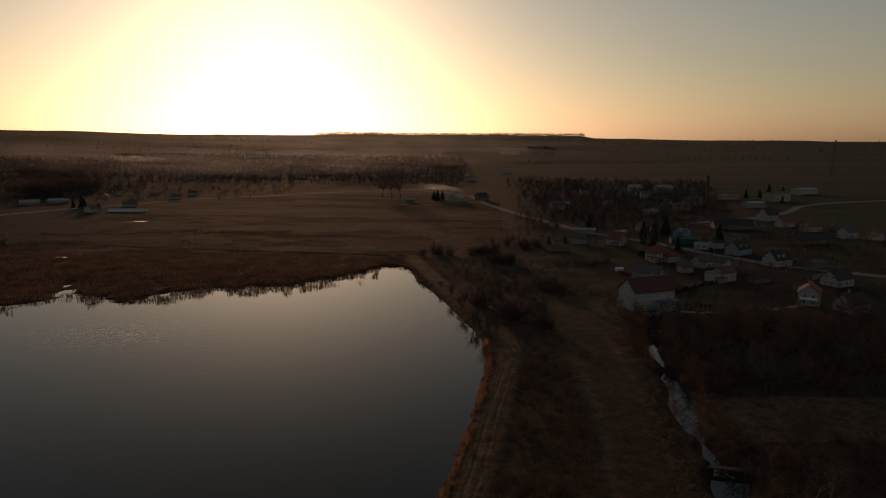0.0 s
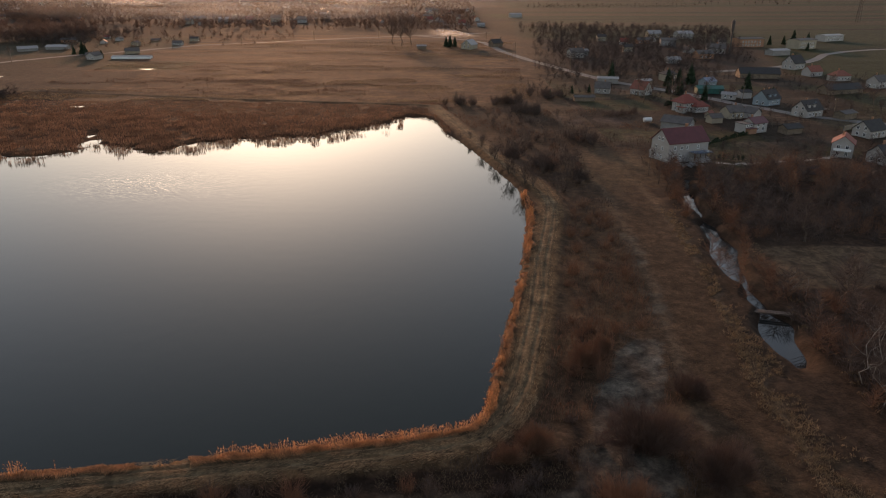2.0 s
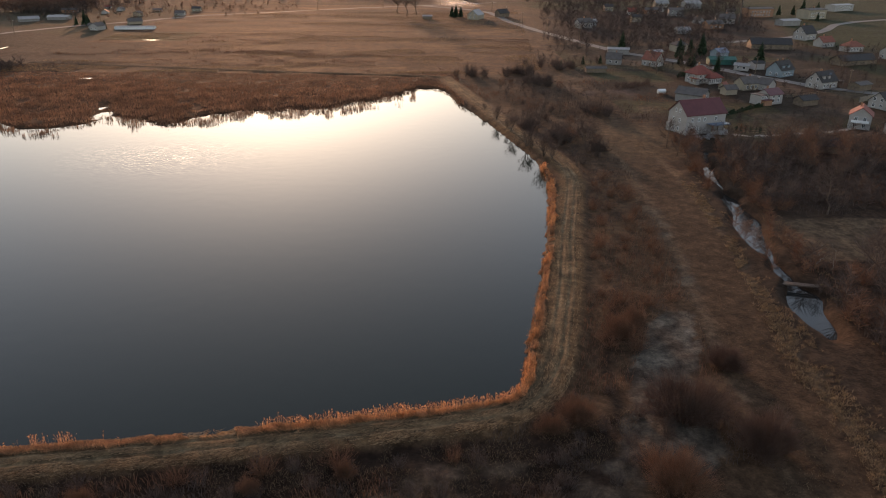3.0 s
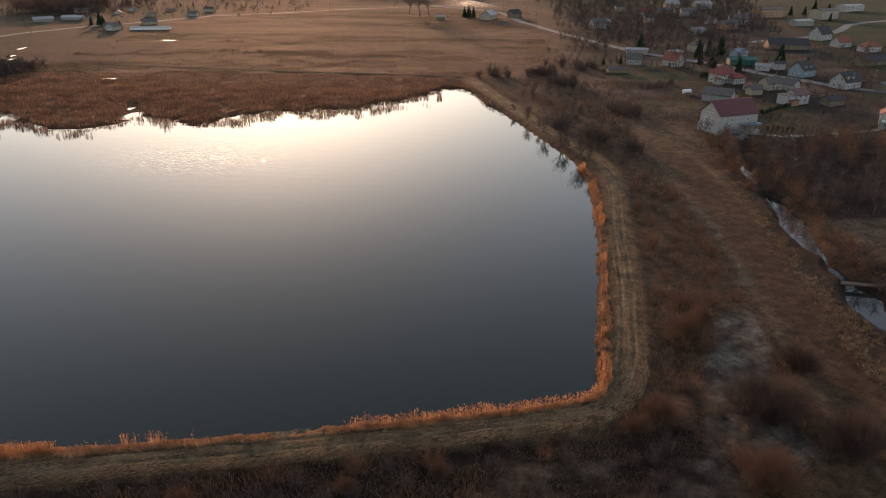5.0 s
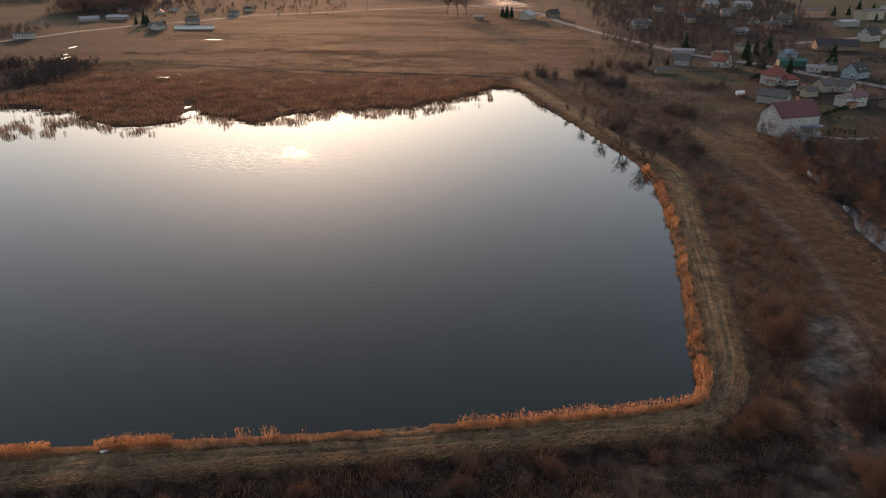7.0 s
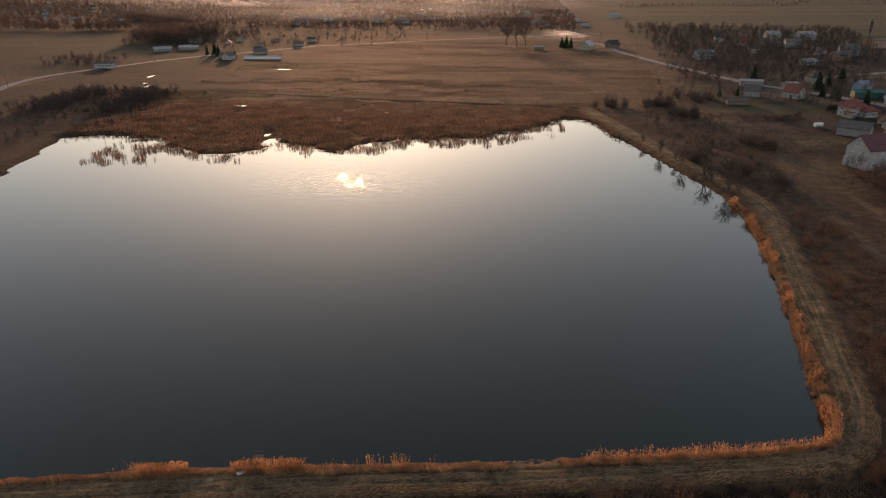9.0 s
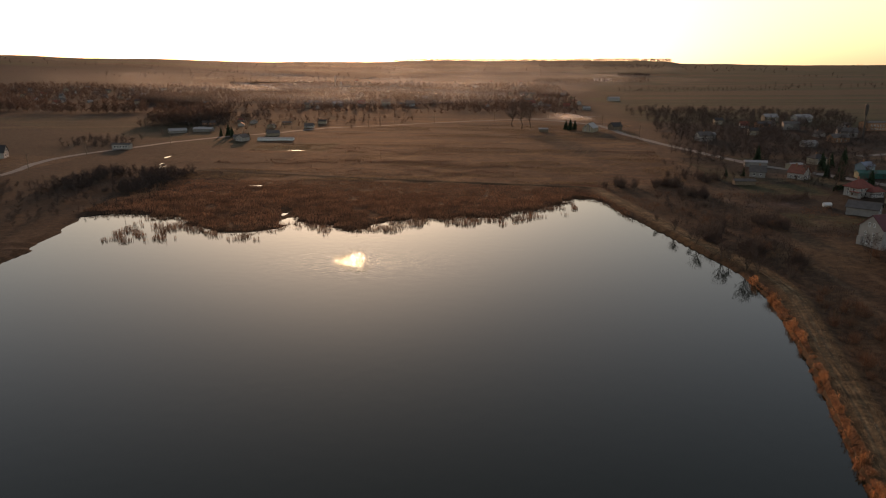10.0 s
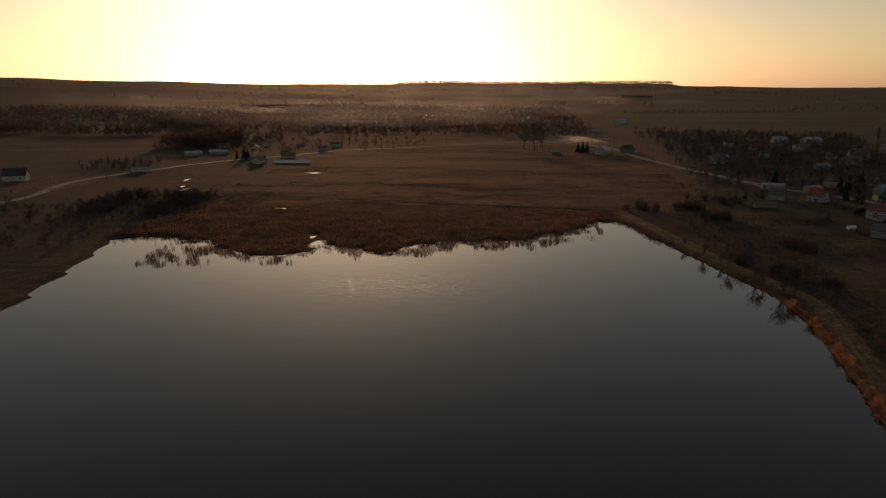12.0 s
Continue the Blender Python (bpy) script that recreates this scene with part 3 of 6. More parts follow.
# ---- grass and reeds ----
def blades(x, y, z, tall, wide, lean, rng, plume=0.0, lay=None, arch=0.0):
    """Bent upright blades as thin strips, with a seed head where plume > 0. Returns verts and quads."""
    k = len(x)
    turn, way = rng.uniform(0, math.pi, k), rng.uniform(0, 2 * math.pi, k)
    across = np.stack([np.cos(turn), np.sin(turn), np.zeros(k)], -1)
    if isinstance(lay, np.ndarray):
        way = np.arctan2(lay[:, 1], lay[:, 0]) + rng.normal(0, 0.16, k) + 0.25 * lattice(x, y, 2.0, 55)
    elif lay:
        way = math.atan2(lay[1], lay[0]) + rng.normal(0, 0.5 - 0.3 * (arch > 0), k) + (1.3 * lattice(x, y, 1.7, 55) if arch else 1.2 * lattice(x, y, 3.0, 55))
    out = np.stack([np.cos(way), np.sin(way), np.zeros(k)], -1)
    base = np.stack([x, y, z], -1)
    bend = (lean * tall)[:, None] * out
    mid = base + np.c_[np.zeros((k, 2)), (0.55 + 0.4 * arch) * tall] + bend * 0.35
    top = base + np.c_[np.zeros((k, 2)), (1 - arch) * tall] + bend
    w = np.reshape(wide, (-1, 1)) * across
    v = np.stack([base - w, base + w, mid - w * 0.9, mid + w * 0.9, top - w * 0.25, top + w * 0.25], 1)
    f = np.array([[0, 1, 3, 2], [2, 3, 5, 4]])
    if plume:
        h = np.c_[np.zeros((k, 2)), np.full(k, plume)] + bend * 0.25
        pw = across * plume * 0.28
        head = np.stack([top, top + h * 0.4 - pw, top + h + out * plume * 0.3, top + h * 0.4 + pw], 1)
        v = np.concatenate([v, head], 1)
        f = np.vstack([f, [[6, 7, 8, 9]]])
    per = v.shape[1]
    return v.reshape(-1, 3), (np.arange(k)[:, None, None] * per + f[None]).reshape(-1, 4)


def stuff(name, pieces, mat, label, category):
    vs, fs, n = [], [], 0
    for v, f in pieces:
        vs.append(v), fs.append(f + n)
        n += len(v)
    return tagged(new(name, net(name, np.vstack(vs), np.vstack(fs), [mat])), label, category, kind="stuff")


rng = np.random.default_rng(5)


def along(line, count, off_lo, off_hi, rng):
    """Places scattered beside a line; positive is to its left."""
    seg = np.linalg.norm(np.diff(line, axis=0), axis=1)
    pick = rng.choice(len(seg), count, p=seg / seg.sum())
    u = rng.uniform(0, 1, count)[:, None]
    p = line[pick] * (1 - u) + line[pick + 1] * u
    t = (line[pick + 1] - line[pick]) / seg[pick][:, None]
    return p + np.stack([-t[:, 1], t[:, 0]], -1) * rng.uniform(off_lo, off_hi, count)[:, None]


# reeds along the near and eastern shore, in clumps
shore = POND[: np.argmin(np.hypot(POND[:, 0] - 22, POND[:, 1] - 184))]
near_shore = shore[(shore[:, 1] < 84)]
east_shore = shore[(shore[:, 1] > 82)]


def reed_fringe(line, count, lo, hi, share, seed, stand=None, gaps=-1.0):
    """A rolled mat of fallen reeds along the shore, with sparse plumed stems standing in groups."""
    rng = np.random.default_rng(seed)
    p = along(line, count, lo, hi, rng)
    group = lattice(p[:, 0], p[:, 1], 4.5, 51) + 0.7 * lattice(p[:, 0], p[:, 1], 1.6, 52)
    roll = 0.48 + 0.36 * lattice(p[:, 0], p[:, 1], 2.4, 54) + 0.25 * lattice(p[:, 0], p[:, 1], 7, 53)
    roll = np.clip(roll, 0.12, 1.3)
    z = np.maximum(ground_height(p[:, 0], p[:, 1]), -0.3)
    up = rng.uniform(0, 1, len(p)) < share * ease(group, 0.35, 0.9)
    if stand is not None:
        up |= stand(p[:, 0]) & (rng.uniform(0, 1, len(p)) < np.where(p[:, 0] < -50, 0.6, 0.22))
    keep = up | (group > gaps)
    up, p, z, roll, group = up[keep], p[keep], z[keep], roll[keep], group[keep]
    k, f = up.sum(), (~up).sum()
    tall = rng.uniform(0.75, 1.25, k) * (1.05 + 0.25 * group[up])
    return [blades(p[up, 0], p[up, 1], z[up], tall, np.full(k, 0.018), rng.uniform(0.02, 0.22, k), rng, plume=0.26),
            blades(p[~up, 0], p[~up, 1], z[~up], roll[~up] * rng.uniform(0.8, 1.25, f), np.full(f, 0.024), rng.uniform(0.9, 1.9, f), rng, lay=(0.35, -1.0), arch=0.62)]


pieces = reed_fringe(near_shore, 40000, -1.1, 0.7, 0.16, 56, lambda x: ((x > -69) & (x < -60.5)) | (x > -25) | ((x > -80) & (x < -74))) + reed_fringe(east_shore, 17000, -1.0, 0.8, 0.4, 57, gaps=-0.7)
stuff("reeds", pieces, M_REED, "sunlit golden-brown dry reeds fringing the pond, mostly fallen", "reeds")

# straw left lying along the mown track
p = np.vstack([along(TRACK, 30000, -2.6, 2.6, rng), along(TRACK[(TRACK[:, 1] < 84) & (TRACK[:, 0] > -100)], 28000, -3.2, 2.4, rng)])
off = near_line(p[:, 0], p[:, 1], TRACK)
p = p[(p[:, 1] < 260) & (np.abs(off - 0.85) > 0.3 * rng.uniform(0.2, 1.3, len(p))) & (lattice(p[:, 0], p[:, 1], 2.4, 58) + 0.7 * lattice(p[:, 0], p[:, 1], 0.8, 59) > -0.65) & (rng.uniform(0, 1, len(p)) < np.where(p[:, 1] < 90, 1.0, 0.5))]
run = np.gradient(TRACK, axis=0)
heading = np.vstack([run[np.argmin((q[:, None, 0] - TRACK[None, :, 0]) ** 2 + (q[:, None, 1] - TRACK[None, :, 1]) ** 2, axis=1)] for q in np.array_split(p, 40)])
stuff("straw", [blades(p[:, 0], p[:, 1], ground_height(p[:, 0], p[:, 1]) + 0.06, rng.uniform(0.05, 0.13, len(p)), np.full(len(p), 0.026), rng.uniform(3.0, 8.0, len(p)), rng, lay=heading)], M_STRAW, "dry mown straw lying along the dam track", "straw")

# wide reed bed on the far side, ragged where it stands in the water
k = 115000
x, y = rng.uniform(-200, 6, k), rng.uniform(196, 320, k)
wet = inside(x, y, POND)
edge = near_line(x, y, np.vstack([POND, POND[:1]]))
clump = lattice(x, y, 6, 61) + 0.9 * lattice(x, y, 2.2, 62)
far_side = (y > 218 - 0.02 * x) | (x < -100)
keep = far_side & np.where(wet, (edge < 13 + 6 * lattice(x, y, 13, 63)) & (clump > -0.35 + 0.1 * edge + 0.25 * (x < -140) + 0.5 * lattice(x, y, 17, 65)) & (x < -12), clump > -0.9) & (near_line(x, y, TRACK) > 3.5)
keep |= wet & (x > -172) & (x < -148) & (y > 203) & (y < 236) & (clump > 0.5)
keep &= ~((x < -172) & (y < 245)) & (near_line(x, y, np.array([(-113.0, 236.0), (-120.5, 243.0), (-126.0, 257.0)])) > 1.8 + lattice(x, y, 4, 64))
x, y, clump = x[keep], y[keep], clump[keep]
tall = np.clip(1.0 + 0.35 * clump, 0.35, 1.5) * (1 - 0.65 * ease(y - 0.12 * np.abs(x + 60), 262, 306)) * rng.uniform(0.75, 1.1, len(x))
stuff("reed_bed", [blades(x, y, np.maximum(ground_height(x, y), -0.1), tall, np.full(len(x), 0.06), rng.uniform(0.05, 0.5, len(x)), rng)], M_BED, "broad russet dry reed bed at the pond's far side", "reeds")

# tussocks: bank of the stream, dam edges, meadow
TUSSOCKS = smooth_line([(57, 165), (56, 155), (53.8, 138.5), (52.4, 125), (49.8, 110), (47.6, 97.5), (46.4, 89), (44.8, 78.6), (44.6, 69), (43, 56)], 3.0)
p = np.vstack([along(TUSSOCKS, 15000, -1.5, 1.3, rng), along(TUSSOCKS[-14:], 9000, -2.5, 3.5, rng), along(STREAM, 5000, 4.0, 7.5, rng), along(STREAM, 2500, -6.5, -4.0, rng)])
heads = p[rng.integers(0, len(p), 1900)]
p = np.repeat(heads, 11, axis=0) + rng.normal(0, 0.22, (len(heads) * 11, 2))
p = p[(p[:, 1] < 175) & (lattice(p[:, 0], p[:, 1], 6, 71) > -0.6)]
stuff("tussock_grass", [blades(p[:, 0], p[:, 1], ground_height(p[:, 0], p[:, 1]), rng.uniform(0.14, 0.38, len(p)), np.full(len(p), 0.028), rng.uniform(0.5, 1.6, len(p)), rng)], M_TUSSOCK, "bleached golden tussock grass on the stream bank", "grass")


# ---- bare trees and bushes ----
def strip_net(lines, widths, rng):
    """Thin strips along polylines of equal length: lines (n, k, 3), widths (n, k)."""
    k, s = lines.shape[:2]
    d = lines[:, -1] - lines[:, 0]
    side = np.cross(d, rng.normal(size=(k, 3)))
    side /= np.linalg.norm(side, axis=1)[:, None] + 1e-9
    w = side[:, None] * widths[..., None]
    v = np.stack([lines - w, lines + w], 2).reshape(k, s * 2, 3)
    f = np.array([[2 * i, 2 * i + 1, 2 * i + 3, 2 * i + 2] for i in range(s - 1)])
    return v.reshape(-1, 3), (np.arange(k)[:, None, None] * (2 * s) + f[None]).reshape(-1, 4)


def limb_net(lines, radii, sides=4):
    """Tapered tubes along polylines."""
    k, s = lines.shape[:2]
    d = lines[:, -1] - lines[:, 0]
    d /= np.linalg.norm(d, axis=1)[:, None] + 1e-9
    a = np.cross(d, np.array([0.31, 0.95, 0.05]))
    a /= np.linalg.norm(a, axis=1)[:, None] + 1e-9
    b = np.cross(d, a)
    ang = np.arange(sides) * 2 * math.pi / sides
    ring = a[:, None, None] * np.cos(ang)[None, None, :, None] + b[:, None, None] * np.sin(ang)[None, None, :, None]
    v = lines[:, :, None] + ring * radii[..., None, None]
    f = np.array([[i * sides + j, i * sides + (j + 1) % sides, (i + 1) * sides + (j + 1) % sides, (i + 1) * sides + j] for i in range(s - 1) for j in range(sides)])
    return v.reshape(-1, 3), (np.arange(k)[:, None, None] * (s * sides) + f[None]).reshape(-1, 4)


def grow(start, way, length, rise, rng, steps=4):
    """Curved lines from start points along ways, bending upwards by rise."""
    u = np.linspace(0, 1, steps)[None, :, None]
    w = way / (np.linalg.norm(way, axis=1)[:, None] + 1e-9)
    line = start[:, None] + w[:, None] * length[:, None, None] * u
    line[..., 2] += (rise * length)[:, None] * (u[..., 0] ** 2)
    line[:, 1:] += rng.normal(size=(len(start), steps - 1, 3)) * (0.05 * length)[:, None, None]
    return line


def bare_tree_nets(seed, tall=9.0, wide=0.3, limbs=16, twigs=260, trunks=1, droop=0.25, slim=1.0):
    """Trunk-and-limb net and twig net of a leafless tree."""
    rng = np.random.default_rng(seed)
    start = np.c_[rng.normal(0, 0.25 * (trunks > 1), (trunks, 2)), np.full(trunks, -0.3)]
    way = np.c_[rng.normal(0, 0.07 + 0.13 * (trunks > 1), (trunks, 2)), np.ones(trunks)]
    stem = grow(start, way, np.full(trunks, tall * 0.86), np.zeros(trunks), rng, 6)
    stem_r = np.linspace(1, 0.18, 6)[None] * wide * 0.5 * np.ones((trunks, 1))
    pick, u = rng.integers(0, trunks, limbs), rng.uniform(0.28, 0.95, limbs)
    at = u * 5
    lo = np.floor(at).astype(int).clip(0, 4)
    base = stem[pick, lo] + (stem[pick, lo + 1] - stem[pick, lo]) * (at - lo)[:, None]
    a = rng.uniform(0, 2 * math.pi, limbs)
    way = np.stack([np.cos(a), np.sin(a), rng.uniform(0.35, 1.1, limbs)], -1)
    limb = grow(base, way, tall * (0.44 - 0.26 * u) * rng.uniform(0.8, 1.2, limbs), np.full(limbs, droop), rng, 5)
    limb_r = np.linspace(1, 0.25, 5)[None] * (wide * 0.2 * (1.2 - u))[:, None]
    wood = [limb_net(stem, stem_r, 6), limb_net(limb, limb_r, 3)]
    pick, u = rng.integers(0, limbs, twigs), rng.uniform(0.2, 1.0, twigs)
    at = u * 4
    lo = np.floor(at).astype(int).clip(0, 3)
    base = limb[pick, lo] + (limb[pick, lo + 1] - limb[pick, lo]) * (at - lo)[:, None]
    way = (limb[pick, 4] - limb[pick, 0]) * 0.5 + rng.normal(size=(twigs, 3)) * tall * 0.13 + np.array([0, 0, tall * 0.06])
    twig = grow(base, way, tall * rng.uniform(0.08, 0.2, twigs), np.full(twigs, 0.15), rng, 3)
    pick = rng.integers(0, twigs, twigs * 2)
    way = (twig[pick, 2] - twig[pick, 0]) + rng.normal(size=(twigs * 2, 3)) * tall * 0.06
    small = grow(twig[pick, 1] * 0.6 + twig[pick, 2] * 0.4, way, tall * rng.uniform(0.05, 0.11, twigs * 2), np.full(twigs * 2, 0.1), rng, 2)
    fine = [strip_net(twig, slim * np.array([0.03, 0.02, 0.01])[None] * np.ones((twigs, 1)), rng), strip_net(small, slim * np.array([0.014, 0.008])[None] * np.ones((twigs * 2, 1)), rng)]
    return wood, fine


def joined(pieces):
    vs, fs, n = [], [], 0
    for v, f in pieces:
        vs.append(v), fs.append(f + n)
        n += len(v)
    return np.vstack(vs), np.vstack(fs)


def tree_thing(name, seed, bark, twig, label, **size):
    """A leafless tree: trunk with its limbs, and a crown of twigs."""
    wood, fine = bare_tree_nets(seed, **size)
    ob = new(name)
    part("trunk", net("trunk", *joined(wood), [bark]), ob)
    part("crown", net("crown", *joined(fine), [twig]), ob)
    return tagged(ob, label, "tree")


def bush_net(seed, tall, wide, stems=130, kids=3, slim=1.0):
    """Many whippy stems fanning from one root into a rounded, uneven dome."""
    rng = np.random.default_rng(seed)
    a, tip = rng.uniform(0, 2 * math.pi, stems), rng.uniform(0, 1, stems) ** 0.6
    uneven = 1 + 0.28 * np.sin(a * 2 + seed) + 0.2 * np.sin(a * 5 + 2 * seed)
    start = np.stack([np.cos(a), np.sin(a), np.zeros(stems)], -1) * (rng.uniform(0, 0.45, stems) * wide * 0.5)[:, None]
    end = np.stack([np.cos(a) * tip * wide * 0.5 * uneven, np.sin(a) * tip * wide * 0.5 * uneven, tall * np.sqrt(np.clip(1.05 - 0.8 * tip**2, 0.1, 1)) * rng.uniform(0.5, 1.15, stems) * (1 + 0.25 * np.sin(a * 3 + seed))], -1)
    line = grow(start, end - start, np.linalg.norm(end - start, axis=1), np.full(stems, 0.08), rng, 4)
    pick = rng.integers(0, stems, stems * kids)
    u = rng.uniform(0.4, 0.95, stems * kids)
    lo = np.minimum((u * 3).astype(int), 2)
    base = line[pick, lo] + (line[pick, lo + 1] - line[pick, lo]) * (u * 3 - lo)[:, None]
    way = line[pick, 3] - line[pick, 0] + rng.normal(size=(len(pick), 3)) * tall * 0.4
    kid = grow(base, way, tall * rng.uniform(0.15, 0.35, len(pick)), np.full(len(pick), 0.2), rng, 2)
    return [strip_net(line, slim * np.array([0.02, 0.015, 0.011, 0.006])[None] * np.ones((stems, 1)), rng), strip_net(kid, slim * np.array([0.012, 0.006])[None] * np.ones((len(pick), 1)), rng)]


def ground_at(x, y):
    return float(ground_height(np.array([x]), np.array([y]))[0])


def placed(x, y, turn=0.0, size=1.0, sink=0.0):
    return pose(x, y, ground_at(x, y) - sink, 0, 0, turn) @ Matrix.Diagonal((size, size, size, 1))


def set_copy(ob, x, y, turn, size):
    """A copy of a thing at a place on the ground, turned and scaled."""
    other = copy_thing(ob, pose(0, 0, 0))
    other.matrix_basis = placed(x, y, turn, size)
    return other


STANDING = set()


def planting(sources, spots, seed, lo=0.75, hi=1.25):
    """Sets the sources out on the spots: each source is moved once, the rest are copies."""
    rnd = random.Random(seed)
    for n, (x, y) in enumerate(spots):
        src = sources[n % len(sources)]
        turn, size = rnd.uniform(0, 360), rnd.uniform(lo, hi)
        if src.name not in STANDING:
            STANDING.add(src.name)
            src.matrix_basis = placed(x, y, turn, size)
        else:
            set_copy(src, x, y, turn, size)


def scatter(count, x0, x1, y0, y1, seed, ok=None, gap=1.5):
    """Random places in a rectangle that pass a test and keep a gap."""
    rnd, out = random.Random(seed), []
    for _ in range(count * 30):
        if len(out) >= count:
            break
        x, y = rnd.uniform(x0, x1), rnd.uniform(y0, y1)
        if (ok is None or ok(x, y)) and all((x - a) ** 2 + (y - b) ** 2 > gap * gap for a, b in out):
            out.append((x, y))
    return out


def gap_to(line):
    return lambda x, y: float(near_line(np.array([x]), np.array([y]), line)[0])


def in_pond(x, y):
    return bool(inside(np.array([x]), np.array([y]), POND)[0])


to_track, to_lane, to_stream = gap_to(TRACK), gap_to(LANE), gap_to(STREAM)


def bush_thing(nets, mat, label, group=""):
    """A leafless bush: whippy main stems and the fine twigs on them."""
    ob = new("bush")
    part("trunk", net("trunk", *nets[0], [mat]), ob)
    part("crown", net("crown", *nets[1], [mat]), ob)
    return tagged(ob, label, "bush", group)


def bush_kind(label, mat, seeds, tall, wide, stems, group):
    return [bush_thing(bush_net(s, tall * f, wide * g, stems), mat, label, group) for s, f, g in seeds]


three = [(1, 1.0, 1.0), (2, 0.8, 1.2), (3, 1.2, 0.9), (4, 0.9, 1.0)]
willow = bush_kind("leafless russet willow bush on damp ground", M_OSIER, three, 2.6, 4.2, 105, "russet willow bushes")
brown = bush_kind("leafless dark brown thicket bush", M_TWIG, three, 2.2, 3.4, 95, "brown thicket bushes")
round_bush = bush_thing(bush_net(9, 3.0, 6.6, 800, 10, 0.72), M_THICKET, "large rounded dark brown leafless bush on pale silt")
round_bush.matrix_basis = placed(24.0, 70.5, 30, 1.5)
for spot in ((31.5, 64.5, 80, 1.25), (33.8, 82.0, 140, 0.85)):
    set_copy(round_bush, *spot)
fox_bush = bush_thing(bush_net(10, 3.0, 5.6, 520, 9, 0.72), M_OSIER, "dense fox-red leafless willow bush beside pale silt")
fox_bush.matrix_basis = placed(19.0, 58.5, 200, 1.35)
for spot in ((10.5, 70.0, 20, 0.9), (7.0, 68.0, 50, 0.65), (21.0, 90.5, 90, 0.95), (24.0, 93.5, 150, 0.8), (-17, 60.5, 0, 0.55), (-27, 58.5, 40, 0.5), (-44, 56.5, 80, 0.5), (-58, 54.0, 0, 0.55)):
    set_copy(fox_bush, *spot)

spots = scatter(46, -80, 8, 52, 64, 1, lambda x, y: to_track(x, y) > 4.0 and y < 0.15 * x + 68, 2.0)
spots += scatter(16, 0, 22, 56, 76, 2, lambda x, y: to_track(x, y) > 4.5, 2.5)
planting(brown, spots, 11, 0.55, 1.0)
spots = [(9.8, 71.2), (5.2, 67.8), (21.5, 92), (19, 88), (24.5, 94.5), (22, 99), (17.5, 62), (-18, 62.5), (-26, 61), (-35, 60), (-5, 63)]
spots += scatter(34, 15, 40, 84, 168, 3, lambda x, y: to_track(x, y) > 5 and to_lane(x, y) > 8.5 and x > 6 + 0.16 * (y - 60) and not in_pond(x, y) and not (24 < x < 36 and y < 98), 3.0)
planting(willow, spots, 12, 0.5, 1.05)
spots = scatter(15, 26, 60, 165, 312, 4, lambda x, y: to_track(x, y) > 5 and to_lane(x, y) > 9 and x < 30 + 0.25 * (312 - y) and not (44 < x and y < 225), 3.0)
planting(brown, spots, 13, 0.6, 1.1)
spots = scatter(34, 58, 128, 66, 212, 5, lambda x, y: to_stream(x, y) > 4.5 and x > 61 and not (118 < y < 142 and x < 120) and not (66 < x < 90 and y > 200), 3.0)
planting(brown, spots, 14, 0.8, 1.5)
spots = scatter(26, 60, 120, 70, 205, 6, lambda x, y: 3.6 < to_stream(x, y) < 18 and not (118 < y < 142) and x > 57, 3.0)
planting(willow, spots, 15, 0.7, 1.3)
spots = scatter(14, -240, -200, 282, 334, 7, None, 4)
planting(brown, spots, 16, 0.9, 1.6)

planting(brown, [(74, 291), (76.5, 293), (79, 293.5), (81, 295.5), (83.5, 296), (77, 290), (86, 298), (71.5, 292)], 18, 0.9, 1.3)

# dense thickets where the dam meets the meadow, and beside the lane
spots = []
for n, (x, y, spread_x, spread_y, count) in enumerate(((12, 317, 5, 3, 7), (35, 322, 9, 5, 15), (42, 298, 7, 7, 13), (54, 344, 8, 8, 13), (24, 219, 2, 4, 5), (33, 208, 3, 5, 8), (42, 192, 3, 4, 6), (52, 244, 6, 6, 9))):
    rnd = random.Random(400 + n)
    spots += [(x + rnd.gauss(0, spread_x * 0.6), y + rnd.gauss(0, spread_y * 0.6)) for _ in range(count)]
planting(brown, [p for p in spots if to_track(*p) > 3.5 and to_lane(*p) > 8], 19, 1.1, 1.9)

# leafless trees as single things
kinds = [tree_thing("bare_tree", s, M_BARK, M_TWIG, "leafless grey-brown deciduous tree", tall=t, wide=w, limbs=l, twigs=g, trunks=k) for s, t, w, l, g, k in
         ((21, 8.0, 0.25, 14, 190, 1), (22, 10.0, 0.34, 18, 220, 1), (23, 7.0, 0.16, 16, 180, 3), (24, 12.0, 0.4, 20, 260, 1))]
small = [(24.3, 186.5), (20.9, 197.5), (18.3, 213.5), (15.2, 229.5), (17.6, 218.0), (22.3, 194.5), (12.5, 243)]
spots = [(31.4, 200), (34.6, 202.6), (25.4, 221.7), (31.7, 176.1), (40.8, 195.4), (40, 208), (44, 212), (38, 219), (41, 199), (39, 299), (22, 286), (16, 306), (30, 240), (45, 280), (9.5, 314), (84, 205), (88, 209), (76, 207), (70, 200)]
spots += scatter(11, 26, 62, 225, 312, 31, lambda x, y: to_track(x, y) > 5.5 and x < 26 + 0.4 * (318 - y), 4)
shrubs = [tree_thing("bare_shrub", n, M_BARK, m, "many-stemmed leafless shrub on the dam's dry side", tall=t, wide=0.16, limbs=34, twigs=240, trunks=6, droop=0.12, slim=0.75) for n, t, m in
          ((61, 6.5, M_TWIG), (62, 5.2, M_OSIER), (63, 7.2, M_TWIG))]
planting(shrubs, spots, 36, 0.6, 1.0)
